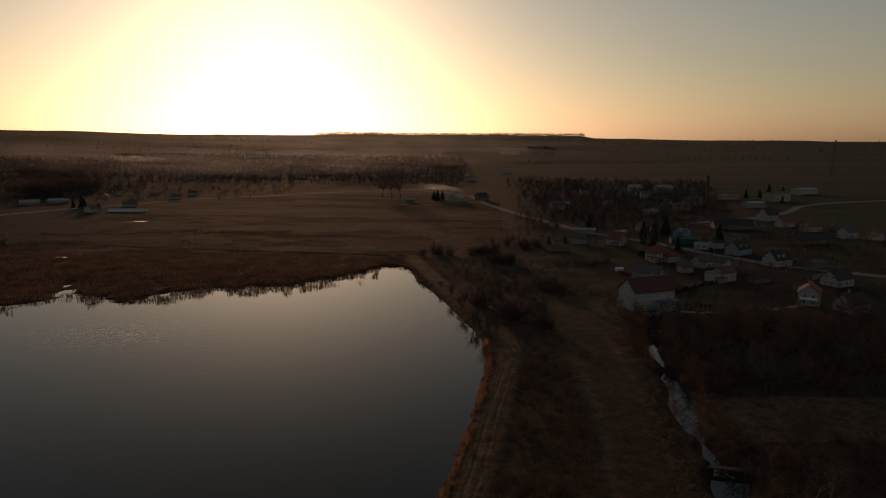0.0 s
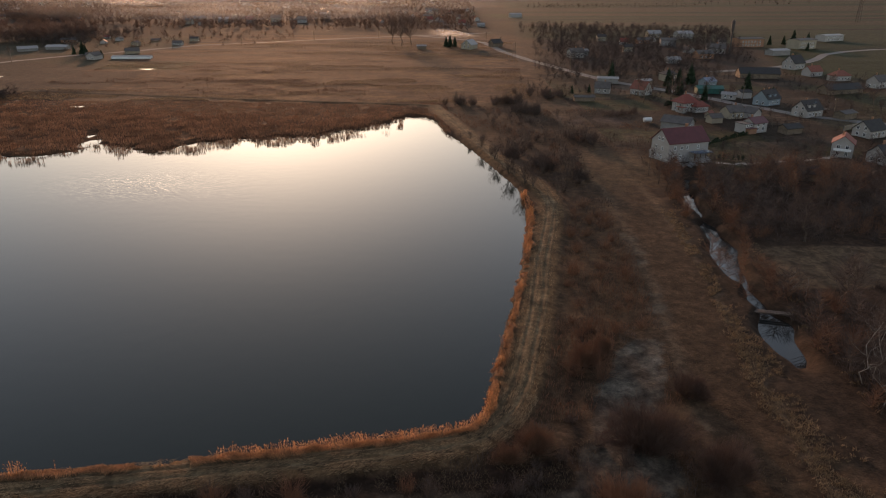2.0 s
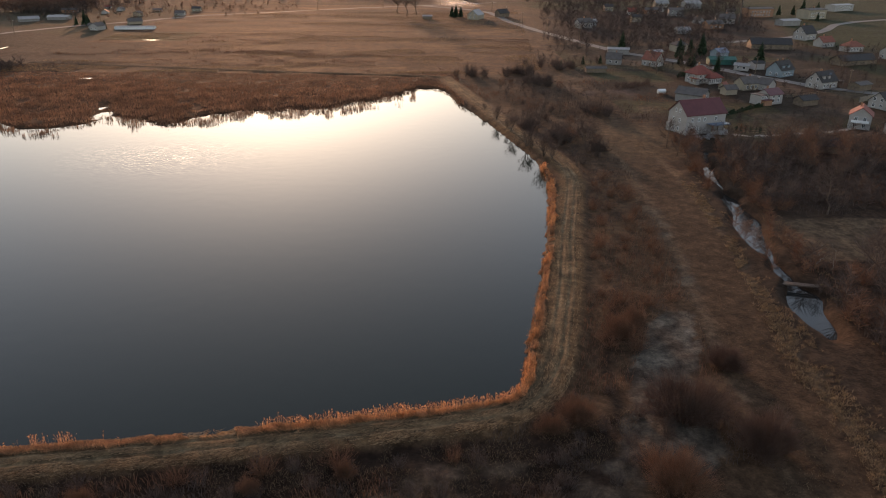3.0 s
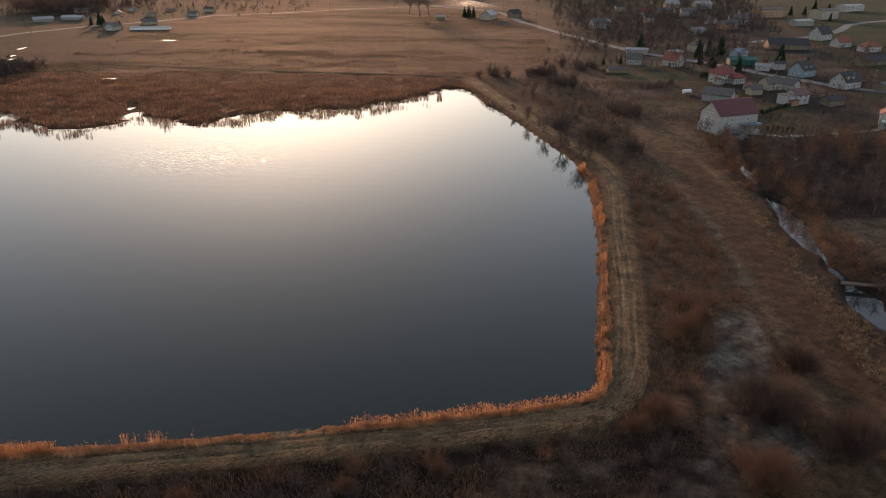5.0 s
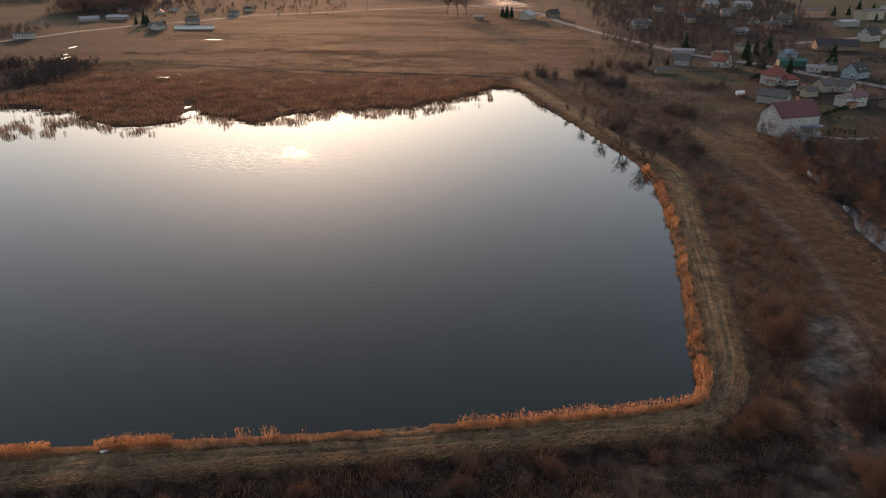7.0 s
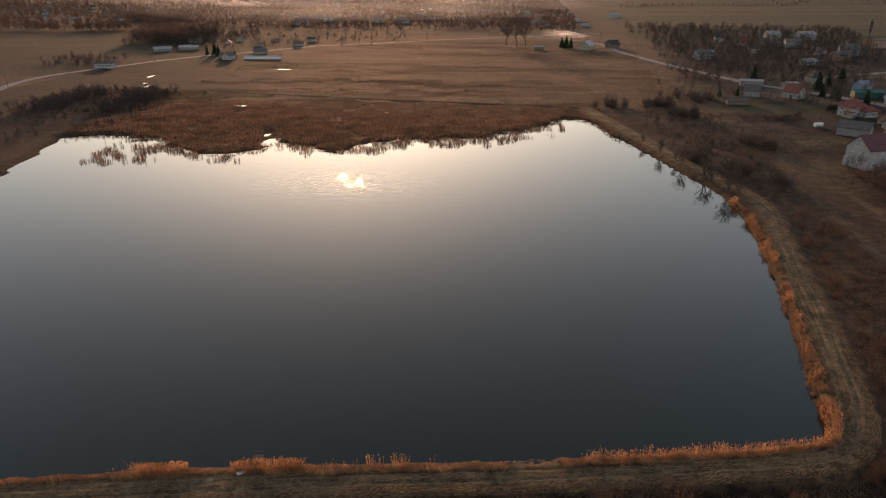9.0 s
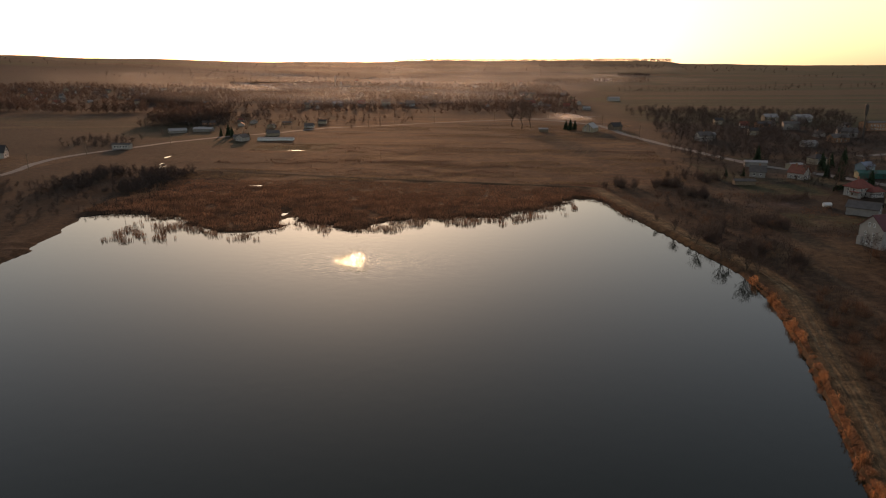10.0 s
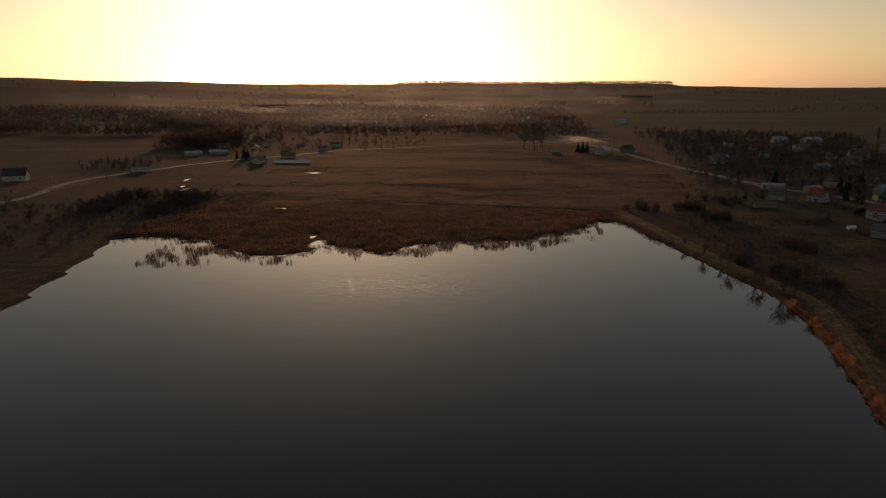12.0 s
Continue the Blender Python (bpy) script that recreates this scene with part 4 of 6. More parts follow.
russet = tree_thing("bare_tree", 66, M_BARK, M_OSIER, "tall dense russet-twigged willow near the stream", tall=10.0, wide=0.3, limbs=40, twigs=400, trunks=3, droop=0.3, slim=0.7)
russet.matrix_basis = placed(88, 184, 0, 0.9)
for spot in ((94, 180, 60, 1.0), (99, 187, 120, 0.85), (102, 175, 200, 1.0), (90, 171, 300, 0.8), (106, 184, 20, 0.9), (83, 177, 260, 0.7), (97, 167, 90, 0.85), (112, 178, 140, 1.0)):
    set_copy(russet, *spot)
spots = scatter(50, 62, 135, 66, 205, 32, lambda x, y: to_stream(x, y) > 3.5 and not (118 < y < 142 and x < 118) and not (66 < x < 92 and y > 198), 3.5)
spots += scatter(14, 150, 230, 235, 340, 33, None, 6) + scatter(10, 92, 150, 320, 360, 34, None, 6)
planting(kinds, spots, 35, 0.7, 1.15)
bank = tree_thing("bank_tree", 27, M_BARK, M_TWIG, "spreading leafless alder leaning from the dam over the water", tall=7.0, wide=0.26, limbs=36, twigs=420, trunks=5, droop=0.1)
bank.matrix_basis = placed(26.2, 183.0, 200, 0.7)
for n, (x, y) in enumerate(small):
    set_copy(bank, x, y, 50 * n, (0.95, 0.8, 0.75, 0.65, 0.4, 0.45, 0.4)[n])
birch = tree_thing("birch_tree", 41, M_BIRCH, M_TWIG, "slender leafless birch with pale bark beside the stream", tall=11.0, wide=0.22, limbs=14, twigs=160)
birch.matrix_basis = placed(59.5, 84.5, 20)
for spot in ((62.5, 87, 100, 0.9), (59, 79, 250, 0.85), (66, 92, 10, 0.8), (64, 115, 70, 0.5), (66, 114, 170, 0.45)):
    set_copy(birch, *spot)
old = tree_thing("bare_tree", 44, M_BARK, M_TWIG, "tall dense leafless lime tree beside farm buildings", tall=24.0, wide=0.9, limbs=40, twigs=700)
old.matrix_basis = placed(-24, 585, 0)
for spot in ((-16, 592, 70, 0.9), (-31, 596, 140, 0.85)):
    set_copy(old, *spot)


def conifer(seed, tall, label):
    """A spruce: trunk, and whorls of drooping, uneven boughs."""
    rng = np.random.default_rng(seed)
    ob = new("spruce_tree")
    bm = bmesh.new()
    tube(bm, (0, 0, -0.2), (0, 0, tall * 0.97), tall * 0.017, 0.02, 6)
    part("trunk", bm_mesh("trunk", bm, M_BARK), ob)
    count = 420
    u = rng.uniform(0.06, 1, count) ** 0.9
    a = rng.uniform(0, 2 * math.pi, count)
    reach = tall * 0.27 * (1.02 - u) ** 0.8 * rng.uniform(0.6, 1.15, count) + 0.1
    start = np.stack([0 * u, 0 * u, u * tall], -1)
    way = np.stack([np.cos(a), np.sin(a), rng.uniform(-0.35, 0.1, count)], -1)
    line = grow(start, way, reach, np.full(count, -0.15), rng, 3)
    v, f = strip_net(line, np.stack([reach * 0.12, reach * 0.22, reach * 0.03], -1), rng)
    v2, f2 = strip_net(line, np.stack([reach * 0.1, reach * 0.2, reach * 0.03], -1), rng)
    part("crown", net("crown", *joined([(v, f), (v2, f2)]), [M_NEEDLE]), ob)
    return tagged(ob, label, "tree")


spruces = [conifer(s, t, "dark green spruce in a village garden") for s, t in ((51, 9.0), (52, 11.0), (53, 7.5))]
spots = [(118, 352), (124, 372), (129, 381), (134, 384), (139, 381), (143, 388), (121, 345), (100, 396), (160, 330), (128, 330), (152, 340),
         (-248, 505), (-243, 507), (-239, 503), (-219, 482), (15, 575), (12, 580), (19, 578), (300, 610), (312, 618), (322, 614), (286, 606), (330, 628), (295, 560), (240, 470)]
planting(spruces, spots, 54, 0.7, 1.1)
for n, (x, y) in enumerate([(63, 345), (69, 350), (57, 343), (78, 352)]):
    set_copy(spruces[n % 3], x, y, 37 * n, 0.32 + 0.05 * (n % 4))
thuja = tagged(new("thuja_shrub", net("thuja_shrub", *joined([strip_net(grow(np.c_[np.random.default_rng(6).normal(0, 0.12, (90, 2)), np.linspace(0.02, 1.2, 90)], np.c_[np.random.default_rng(7).normal(0, 0.5, (90, 2)), np.ones(90)], np.full(90, 0.5), np.zeros(90), np.random.default_rng(8), 3), np.array([0.1, 0.12, 0.02])[None] * np.ones((90, 1)), np.random.default_rng(9))]), [M_NEEDLE])), "small clipped dark green thuja in a row", "shrub", "thuja row")
thuja.matrix_basis = placed(91, 217.5)
for n in range(1, 6):
    set_copy(thuja, 91 + 1.3 * n, 217.5 - 0.5 * n, 40 * n, 1.0 + 0.1 * (n % 3))
for n in range(16):
    set_copy(thuja, 104 + 0.9 * n, 313 + 0.75 * n, 70 * n, 1.2 + 0.15 * (n % 3))
for n in range(22):
    set_copy(thuja, 92 + 1.1 * n, 236 + 0.8 * n, 50 * n, 0.8 + 0.15 * (n % 4))


# ---- buildings ----
def wall_mesh(length, depth, wall, rise):
    """Four walls with two gables; the ridge runs along x."""
    bm = bmesh.new()
    a, b = length / 2, depth / 2
    low = [bm.verts.new(p) for p in ((-a, -b, -0.6), (a, -b, -0.6), (a, b, -0.6), (-a, b, -0.6))]
    top = [bm.verts.new(p) for p in ((-a, -b, wall), (a, -b, wall), (a, b, wall), (-a, b, wall))]
    e0, e1 = bm.verts.new((-a, 0, wall + rise)), bm.verts.new((a, 0, wall + rise))
    bm.faces.new((low[0], low[1], top[1], top[0])), bm.faces.new((low[2], low[3], top[3], top[2]))
    bm.faces.new((low[1], low[2], top[2], e1, top[1])), bm.faces.new((low[3], low[0], top[0], e0, top[3]))
    bm.faces.new((top[0], top[1], e1, e0)), bm.faces.new((top[2], top[3], e0, e1))
    bm.faces.new(low[::-1])
    return bm


def slope_mesh(length, depth, wall, rise, over, thick, side):
    """One roof slab from the ridge to the eaves, with its overhang."""
    bm = bmesh.new()
    a, b = length / 2 + over, depth / 2
    g = rise / b
    y1, z1 = side * (b + over), wall - g * over
    t = thick * math.sqrt(1 + g * g)
    pts = [(-a, 0, wall + rise + 0.02), (a, 0, wall + rise + 0.02), (a, y1, z1 + 0.02), (-a, y1, z1 + 0.02)]
    lo = [bm.verts.new(p) for p in pts]
    hi = [bm.verts.new((x, y, z + t)) for x, y, z in pts]
    order = (0, 1, 2, 3) if side < 0 else (3, 2, 1, 0)
    bm.faces.new([lo[i] for i in order]), bm.faces.new([hi[i] for i in order[::-1]])
    for i in range(4):
        j = (i + 1) % 4
        bm.faces.new((lo[i], lo[j], hi[j], hi[i]))
    bmesh.ops.recalc_face_normals(bm, faces=bm.faces)
    return bm


def hip_mesh(length, depth, wall, rise, over, ridge):
    """A hipped roof with eaves; ridge: length of its ridge."""
    bm = bmesh.new()
    a, b, r = length / 2 + over, depth / 2 + over, ridge / 2
    lo = [bm.verts.new((x, y, wall - 0.15)) for x, y in ((-a, -b), (a, -b), (a, b), (-a, b))]
    mid = [bm.verts.new((x, y, wall + 0.08)) for x, y in ((-a, -b), (a, -b), (a, b), (-a, b))]
    e0, e1 = bm.verts.new((-r, 0, wall + rise)), bm.verts.new((r, 0, wall + rise))
    bm.faces.new(lo[::-1])
    for i in range(4):
        j = (i + 1) % 4
        bm.faces.new((lo[i], lo[j], mid[j], mid[i]))
    bm.faces.new((mid[0], mid[1], e1, e0)), bm.faces.new((mid[2], mid[3], e0, e1))
    bm.faces.new((mid[1], mid[2], e1)), bm.faces.new((mid[3], mid[0], e0))
    return bm


def frame_mesh(w, h):
    bm = bmesh.new()
    box(bm, -w / 2 - 0.1, -w / 2, -0.06, 0.0, 0, h), box(bm, w / 2, w / 2 + 0.1, -0.06, 0.0, 0, h)
    box(bm, -w / 2 - 0.1, w / 2 + 0.1, -0.06, 0.0, -0.1, 0), box(bm, -w / 2 - 0.1, w / 2 + 0.1, -0.06, 0.0, h, h + 0.1)
    box(bm, -0.04, 0.04, -0.055, 0.0, 0, h)
    return bm_mesh("window", bm, M_FRAME)


def pane_mesh(w, h):
    bm = bmesh.new()
    box(bm, -w / 2, w / 2, -0.03, -0.004, 0, h)
    return bm_mesh("pane", bm, M_PANE)


WINDOWS = {}


def window(house, m, w=1.0, h=1.3):
    """A framed window on a wall; its outside is local -y."""
    if (w, h) not in WINDOWS:
        WINDOWS[w, h] = (frame_mesh(w, h), pane_mesh(w, h))
    f, g = WINDOWS[w, h]
    win = part("window", f, house, m)
    part("pane", g, win)
    return win


def facade(house, length, depth, side, cols, levels, w=1.0, h=1.3, span=0.8):
    """Rows of windows on one side: s, n (long walls), w, e (gables)."""
    run = length if side in "sn" else depth
    off = (depth if side in "sn" else length) / 2
    turn = {"s": 0, "e": 90, "n": 180, "w": 270}[side]
    for z in levels:
        for i in range(cols):
            u = (i + 0.5) / cols - 0.5
            window(house, pose(0, 0, 0, 0, 0, turn) @ pose(u * run * span, -off, z), w, h)


def house(x, y, turn, length, depth, wall, rise, wall_mat, roof_mat, label, name="house", category="house", hip=0.0, over=0.45, sides=(), chimneys=((0.2, 0.6),), door="", sink=0.0, size=1.0):
    """A building: walls, roof slabs, chimneys, windows and a door, on an Empty at its base."""
    ob = new(name)
    ob.matrix_basis = pose(x, y, ground_at(x, y) - sink, 0, 0, turn) @ Matrix.Diagonal((size, size, size, 1))
    if hip:
        bm = bmesh.new()
        box(bm, -length / 2, length / 2, -depth / 2, depth / 2, -0.6, wall - 0.16)
        part("wall", bm_mesh("wall", bm, wall_mat), ob)
        part("roof", bm_mesh("roof", hip_mesh(length, depth, wall, rise, over, hip), roof_mat), ob)
    else:
        part("wall", bm_mesh("wall", wall_mesh(length, depth, wall, rise), wall_mat), ob)
        for s in (-1, 1):
            part("roof_slope", bm_mesh("roof_slope", slope_mesh(length, depth, wall, rise, over, 0.16, s), roof_mat), ob)
        bm = bmesh.new()
        tube(bm, (-length / 2 - over, 0, wall + rise + 0.18), (length / 2 + over, 0, wall + rise + 0.18), 0.14, 0.14, 6)
        part("ridge_cap", bm_mesh("ridge_cap", bm, roof_mat), ob)
    for u, v in chimneys:
        cz = wall + rise * (1 - abs(v)) - 0.4
        bm = bmesh.new()
        box(bm, -0.35, 0.35, -0.3, 0.3, 0, rise * abs(v) + 1.5), box(bm, -0.42, 0.42, -0.37, 0.37, rise * abs(v) + 1.3, rise * abs(v) + 1.45)
        part("chimney", bm_mesh("chimney", bm, M_BRICK), ob, pose(u * length / 2, v * depth / 2, cz))
    for side, cols, levels in sides:
        facade(ob, length, depth, side, cols, levels)
    if door:
        bm = bmesh.new()
        box(bm, -0.5, 0.5, -0.08, 0.0, 0, 2.05)
        turned = {"s": 0, "e": 90, "n": 180, "w": 270}[door]
        off = (depth if door in "sn" else length) / 2
        part("door", bm_mesh("door", bm, M_WOOD), ob, pose(0, 0, 0, 0, 0, turned) @ pose(0.9, -off, 0))
    return tagged(ob, label, category)


def block(parent, name, mat, boxes, m=None, label=""):
    """A part made of a few boxes."""
    bm = bmesh.new()
    for b in boxes:
        box(bm, *b)
    return part(name, bm_mesh(name, bm, mat), parent, m, label)


# the mill by the stream
mill = house(77.95, 218.25, 19, 14.9, 8.9, 6.0, 3.7, M_PLASTER, M_ROOF_MAROON, "tall white rendered mill house with maroon roof", over=0.35, chimneys=((0.35, 0.25),))
for u, z in ((-2.7, 0.7), (-0.9, 0.7), (0.9, 0.7), (-1.9, 3.4), (1.2, 3.4), (-0.9, 6.3), (0.9, 6.3)):
    window(mill, pose(0, 0, 0, 0, 0, 270) @ pose(u, -7.45, z), 0.65, 1.0)
for u, z in ((-5.4, 1.0), (-2.9, 1.0), (-5.2, 3.9), (-2.7, 3.9), (-0.6, 3.9), (3.6, 3.9)):
    window(mill, pose(u, -4.45, z), 0.65, 1.0)
    window(mill, pose(0, 0, 0, 0, 0, 180) @ pose(u, -4.45, z), 0.65, 1.0)
block(mill, "porch_roof", M_ROOF_BLUE, [(0.4, 7.6, -7.0, -4.45, 2.9, 3.05), (0.4, 7.6, -7.05, -6.9, 2.75, 3.0)], label="blue-grey sheet porch roof")
block(mill, "porch_wall", M_PLASTER, [(0.7, 7.3, -6.7, -4.45, -0.5, 1.0)])
for u in (0.8, 3.0, 5.1, 7.2):
    block(mill, "post", M_WOOD, [(u - 0.1, u + 0.1, -6.75, -6.55, 0.9, 2.9)])
block(mill, "verge_board", M_FRAME, [(-0.12, 0.12, -0.05, 0.05, 0, 5.9)], pose(7.82, -4.75, 5.72, -51, 0, 0))
block(mill, "buttress", M_PLASTER, [(-8.2, -7.4, 2.6, 4.2, -0.6, 2.6)])

shed = house(93.5, 265.5, -38, 10.5, 7.2, 3.0, 1.9, M_GREYWALL, M_ROOF_GREY, "grey concrete shed with dull sheet roof", name="shed", category="shed", over=0.5, sides=(("e", 1, (1.2,)),), chimneys=())
tank = new("water_tank")
bm = bmesh.new()
tube(bm, (-2.2, 0, 1.4), (2.2, 0, 1.4), 1.15, 1.15, 16)
part("tank_body", bm_mesh("tank_body", bm, M_WHITEP), tank)
for u in (-1.4, 1.4):
    block(tank, "cradle", M_STEEL, [(u - 0.15, u + 0.15, -0.9, 0.9, -0.3, 0.7)])
tank.matrix_basis = pose(85.5, 277.5, ground_at(85.5, 277.5), 0, 0, 10) @ Matrix.Diagonal((0.72, 0.72, 0.72, 1))
tagged(tank, "white cylindrical tank lying on a cradle", "tank")

house(102.8, 347.5, 129, 9.2, 8.0, 3.6, 4.0, M_PLASTER, M_ROOF_ORANGE, "white house with steep orange tiled roof", sides=(("w", 2, (0.9,)), ("n", 3, (0.9,)), ("s", 3, (0.9,)), ("e", 2, (0.9, 3.7))), chimneys=((0.3, 0.3),), door="n", size=0.85)

villa = house(109.5, 303.5, 22, 9.5, 8.5, 4.6, 3.8, M_PLASTER, M_ROOF_RED, "white villa with red hipped roof and veranda", hip=3.0, over=0.7, sides=(("s", 3, (0.9, 2.9)), ("w", 2, (0.9, 2.9))), chimneys=((0.1, 0.3),), door="w", size=0.85)
block(villa, "bay", M_PLASTER, [(0.5, 8.5, -7.5, -4.2, -0.5, 2.9)])
part("bay_roof", bm_mesh("bay_roof", hip_mesh(8.0, 4.6, 3.0, 2.2, 0.5, 3.5), M_ROOF_RED), villa, pose(4.5, -5.4, 0))
for i in range(6):
    window(villa, pose(1.2 + 1.3 * i, -7.5, 0.7), 0.8, 1.6)
block(villa, "balustrade", M_PLASTER, [(-6.5, -4.7, -6.2, -6.0, 0.0, 1.0), (-6.6, -6.4, -6.2, -1.0, 0.0, 1.0)])
for u, v in ((-6.5, -6.1), (-4.9, -6.1), (-6.5, -3.5), (-6.5, -1.2)):
    block(villa, "column", M_PLASTER, [(u - 0.15, u + 0.15, v - 0.15, v + 0.15, -0.3, 2.7)])
block(villa, "veranda_roof", M_ROOF_RED, [(-6.9, -4.6, -6.5, -0.8, 2.7, 2.9)])

twin = house(121.6, 261.6, 27, 8.6, 6.6, 4.3, 2.0, M_PLASTER, M_ROOF_MAROON, "white two-storey house with maroon roof", sides=(("s", 2, (1.0, 2.9)), ("e", 2, (1.0,))), chimneys=((-0.3, 0.3),), size=0.85)
block(twin, "wing", M_PLASTER, [(-9.0, -4.3, -2.6, 3.0, -0.5, 4.2)])
block(twin, "wing_roof", M_ROOF_GREY, [(-9.3, -4.3, -2.9, 3.3, 4.2, 4.4)])
block(twin, "porch_roof", M_ROOF_MAROON, [(-8.8, -3.6, -5.0, -2.5, 2.4, 2.6)])
block(twin, "porch_wall", M_BRICK, [(-8.5, -4.0, -4.7, -2.6, -0.5, 2.4)])
for u in (-8.0, -6.6, -5.2):
    window(twin, pose(u, -2.6, 2.9), 0.8, 1.1)

house(124.0, 288.0, 20, 9.5, 7.0, 3.2, 2.6, M_CREAM, M_ROOF_GREY, "cream cottage with arched front and grey roof", sides=(("s", 3, (0.9,)),), chimneys=((0.4, 0.2),), door="s", size=0.85)
annex = house(131.5, 286.5, -55, 6.0, 6.5, 3.0, 2.2, M_PLASTER, M_ROOF_GREY, "small pale gabled outbuilding beside the cottage", name="outbuilding", category="outbuilding", sides=(("w", 1, (0.9,)),), chimneys=(), size=0.85)
house(114.0, 287.0, 40, 3.6, 3.0, 2.2, 1.2, M_CREAM, M_ROOF_ORANGE, "tiny cream garden hut with orange roof", name="garden_hut", category="hut", chimneys=(), size=0.85)
dark = house(158.0, 293.0, 28, 12.5, 8.6, 3.6, 4.2, M_PLASTER, M_ROOF_DARK, "white house with dark grey roof and dormers", sides=(("s", 4, (0.9,)), ("e", 2, (0.9, 3.9)), ("w", 2, (0.9, 3.9))), chimneys=((-0.2, 0.15),), door="s", size=0.85)
for u in (-3.6, 0.2):
    block(dark, "dormer", M_PLASTER, [(u - 0.8, u + 0.8, -3.4, -1.2, 4.2, 6.2)])
    block(dark, "dormer_roof", M_ROOF_DARK, [(u - 1.05, u + 1.05, -3.7, -1.0, 6.2, 6.38)])
block(dark, "skylight", M_PANE, [(1.2, 3.0, -0.6, 0.5, -0.04, 0.04)], pose(1.0, -1.6, 6.65, 44, 0, 0))
block(dark, "car_port", M_ROOF_GREY, [(7.0, 13.5, -3.0, 3.0, 2.6, 2.8), (13.2, 13.4, -2.8, -2.6, -0.3, 2.6), (13.2, 13.4, 2.6, 2.8, -0.3, 2.6)])
blue = house(153.0, 320.0, 33, 12.0, 8.6, 3.8, 4.0, M_BLUEWALL, M_ROOF_DARK, "pale blue house with dark gabled roof", sides=(("s", 4, (0.9,)), ("e", 3, (0.9, 3.4)), ("w", 2, (0.9,))), chimneys=((0.3, 0.2), (-0.5, 0.2)), size=0.85)
for u in (-3.0, 1.5):
    block(blue, "dormer", M_BLUEWALL, [(u - 0.9, u + 0.9, -3.6, -1.4, 4.2, 6.0)])
    block(blue, "dormer_roof", M_ROOF_DARK, [(u - 1.15, u + 1.15, -3.9, -1.2, 6.0, 6.2)])
house(149.5, 337.0, 10, 6.5, 6.0, 3.4, 1.0, M_PLASTER, M_ROOF_DARK, "small white flat-roofed garage block", name="garage", category="garage", chimneys=(), size=0.85)
house(141.0, 333.5, -30, 7.5, 4.6, 2.6, 1.0, M_PLASTER, M_ROOF_PALE, "low white outbuilding with pale roof", name="outbuilding", category="outbuilding", sides=(("s", 2, (0.9,)),), chimneys=(), size=0.85)
house(138.0, 351.0, -4, 15.0, 6.5, 3.0, 1.2, M_TEAL, M_TEAL, "long teal painted shed", name="shed", category="shed", chimneys=(), size=0.85)
house(143.5, 368.0, 25, 8.0, 7.0, 4.2, 2.0, M_BLUEWALL, M_ROOF_BLUE, "light blue house with blue-grey roof", sides=(("s", 2, (1.0,)),), size=0.85)
house(160.5, 252.5, 28, 12.0, 8.0, 3.4, 3.6, M_PLASTER, M_ROOF_DARK, "white house with dark roof beside the road", sides=(("s", 4, (0.9,)), ("w", 2, (0.9, 3.5)), ("e", 2, (0.9,))), chimneys=((0.3, 0.2),), door="s", size=0.85)
balcony = house(134.5, 224.0, 58, 9.0, 7.5, 5.4, 2.8, M_PLASTER, M_ROOF_RED, "white house with bright red roof and balcony", sides=(("w", 2, (0.9, 3.3)), ("n", 3, (0.9, 3.3))), chimneys=((0.2, 0.2),), size=0.85)
block(balcony, "balcony", M_FRAME, [(-6.0, -4.5, -3.0, 3.0, 2.7, 2.85), (-6.0, -5.9, -3.0, 3.0, 2.8, 3.7)])
house(143.0, 214.5, 20, 10.0, 8.0, 3.6, 3.2, M_PLASTER, M_ROOF_DARK, "white-walled house with dark tiled roof near the stream wood", sides=(("w", 2, (0.9,)), ("s", 3, (0.9,))), size=0.85)
house(131.8, 396.0, 15, 9.0, 8.0, 4.4, 2.4, M_CREAM, M_ROOF_DARK, "brown-beige house with dark hipped roof", hip=2.0, sides=(("s", 2, (1.0, 2.9)),), size=0.85)
house(84.8, 352.0, -20, 8.5, 7.0, 3.2, 3.0, M_GREYWALL, M_ROOF_GREY, "old grey farmhouse with grey roof", sides=(("s", 2, (1.0,)),), size=0.85)
house(70.5, 328.5, 2, 11.0, 4.0, 2.3, 0.8, M_WOOD, M_ROOF_GREY, "long low weathered shed", name="shed", category="shed", chimneys=(), size=0.85)
house(95.5, 386.0, -12, 13.0, 6.0, 3.0, 0.8, M_GREYWALL, M_ROOF_PALE, "low grey workshop with pale roof", name="workshop", category="workshop", chimneys=(), size=0.85)
house(113.0, 378.0, 20, 9.0, 6.0, 2.8, 0.8, M_CREAM, M_ROOF_PALE, "low outbuilding with bright sheet roof", name="outbuilding", category="outbuilding", chimneys=(), size=0.85)
house(229.5, 450.0, 30, 11.0, 8.5, 4.0, 4.2, M_PLASTER, M_ROOF_DARK, "white gabled house with dark roof near the green field", sides=(("w", 2, (1.0, 4.2)), ("s", 3, (1.0,))))
house(225.0, 418.0, 20, 11.0, 8.0, 3.6, 3.2, M_PLASTER, M_ROOF_ORANGE, "white house with orange roof and gable dormer", sides=(("s", 3, (1.0,)), ("e", 2, (1.0,))), size=0.85)
house(230.0, 398.0, 16, 12.0, 8.0, 3.4, 3.2, M_PLASTER, M_ROOF_ORANGE, "white bungalow with broad orange roof", hip=5.0, sides=(("s", 4, (1.0,)),), size=0.85)
house(235.5, 371.0, 25, 10.0, 8.0, 4.4, 3.2, M_PLASTER, M_ROOF_GREY, "white two-storey house with grey roof", sides=(("s", 3, (1.0, 2.9)), ("w", 2, (1.0,))), size=0.85)
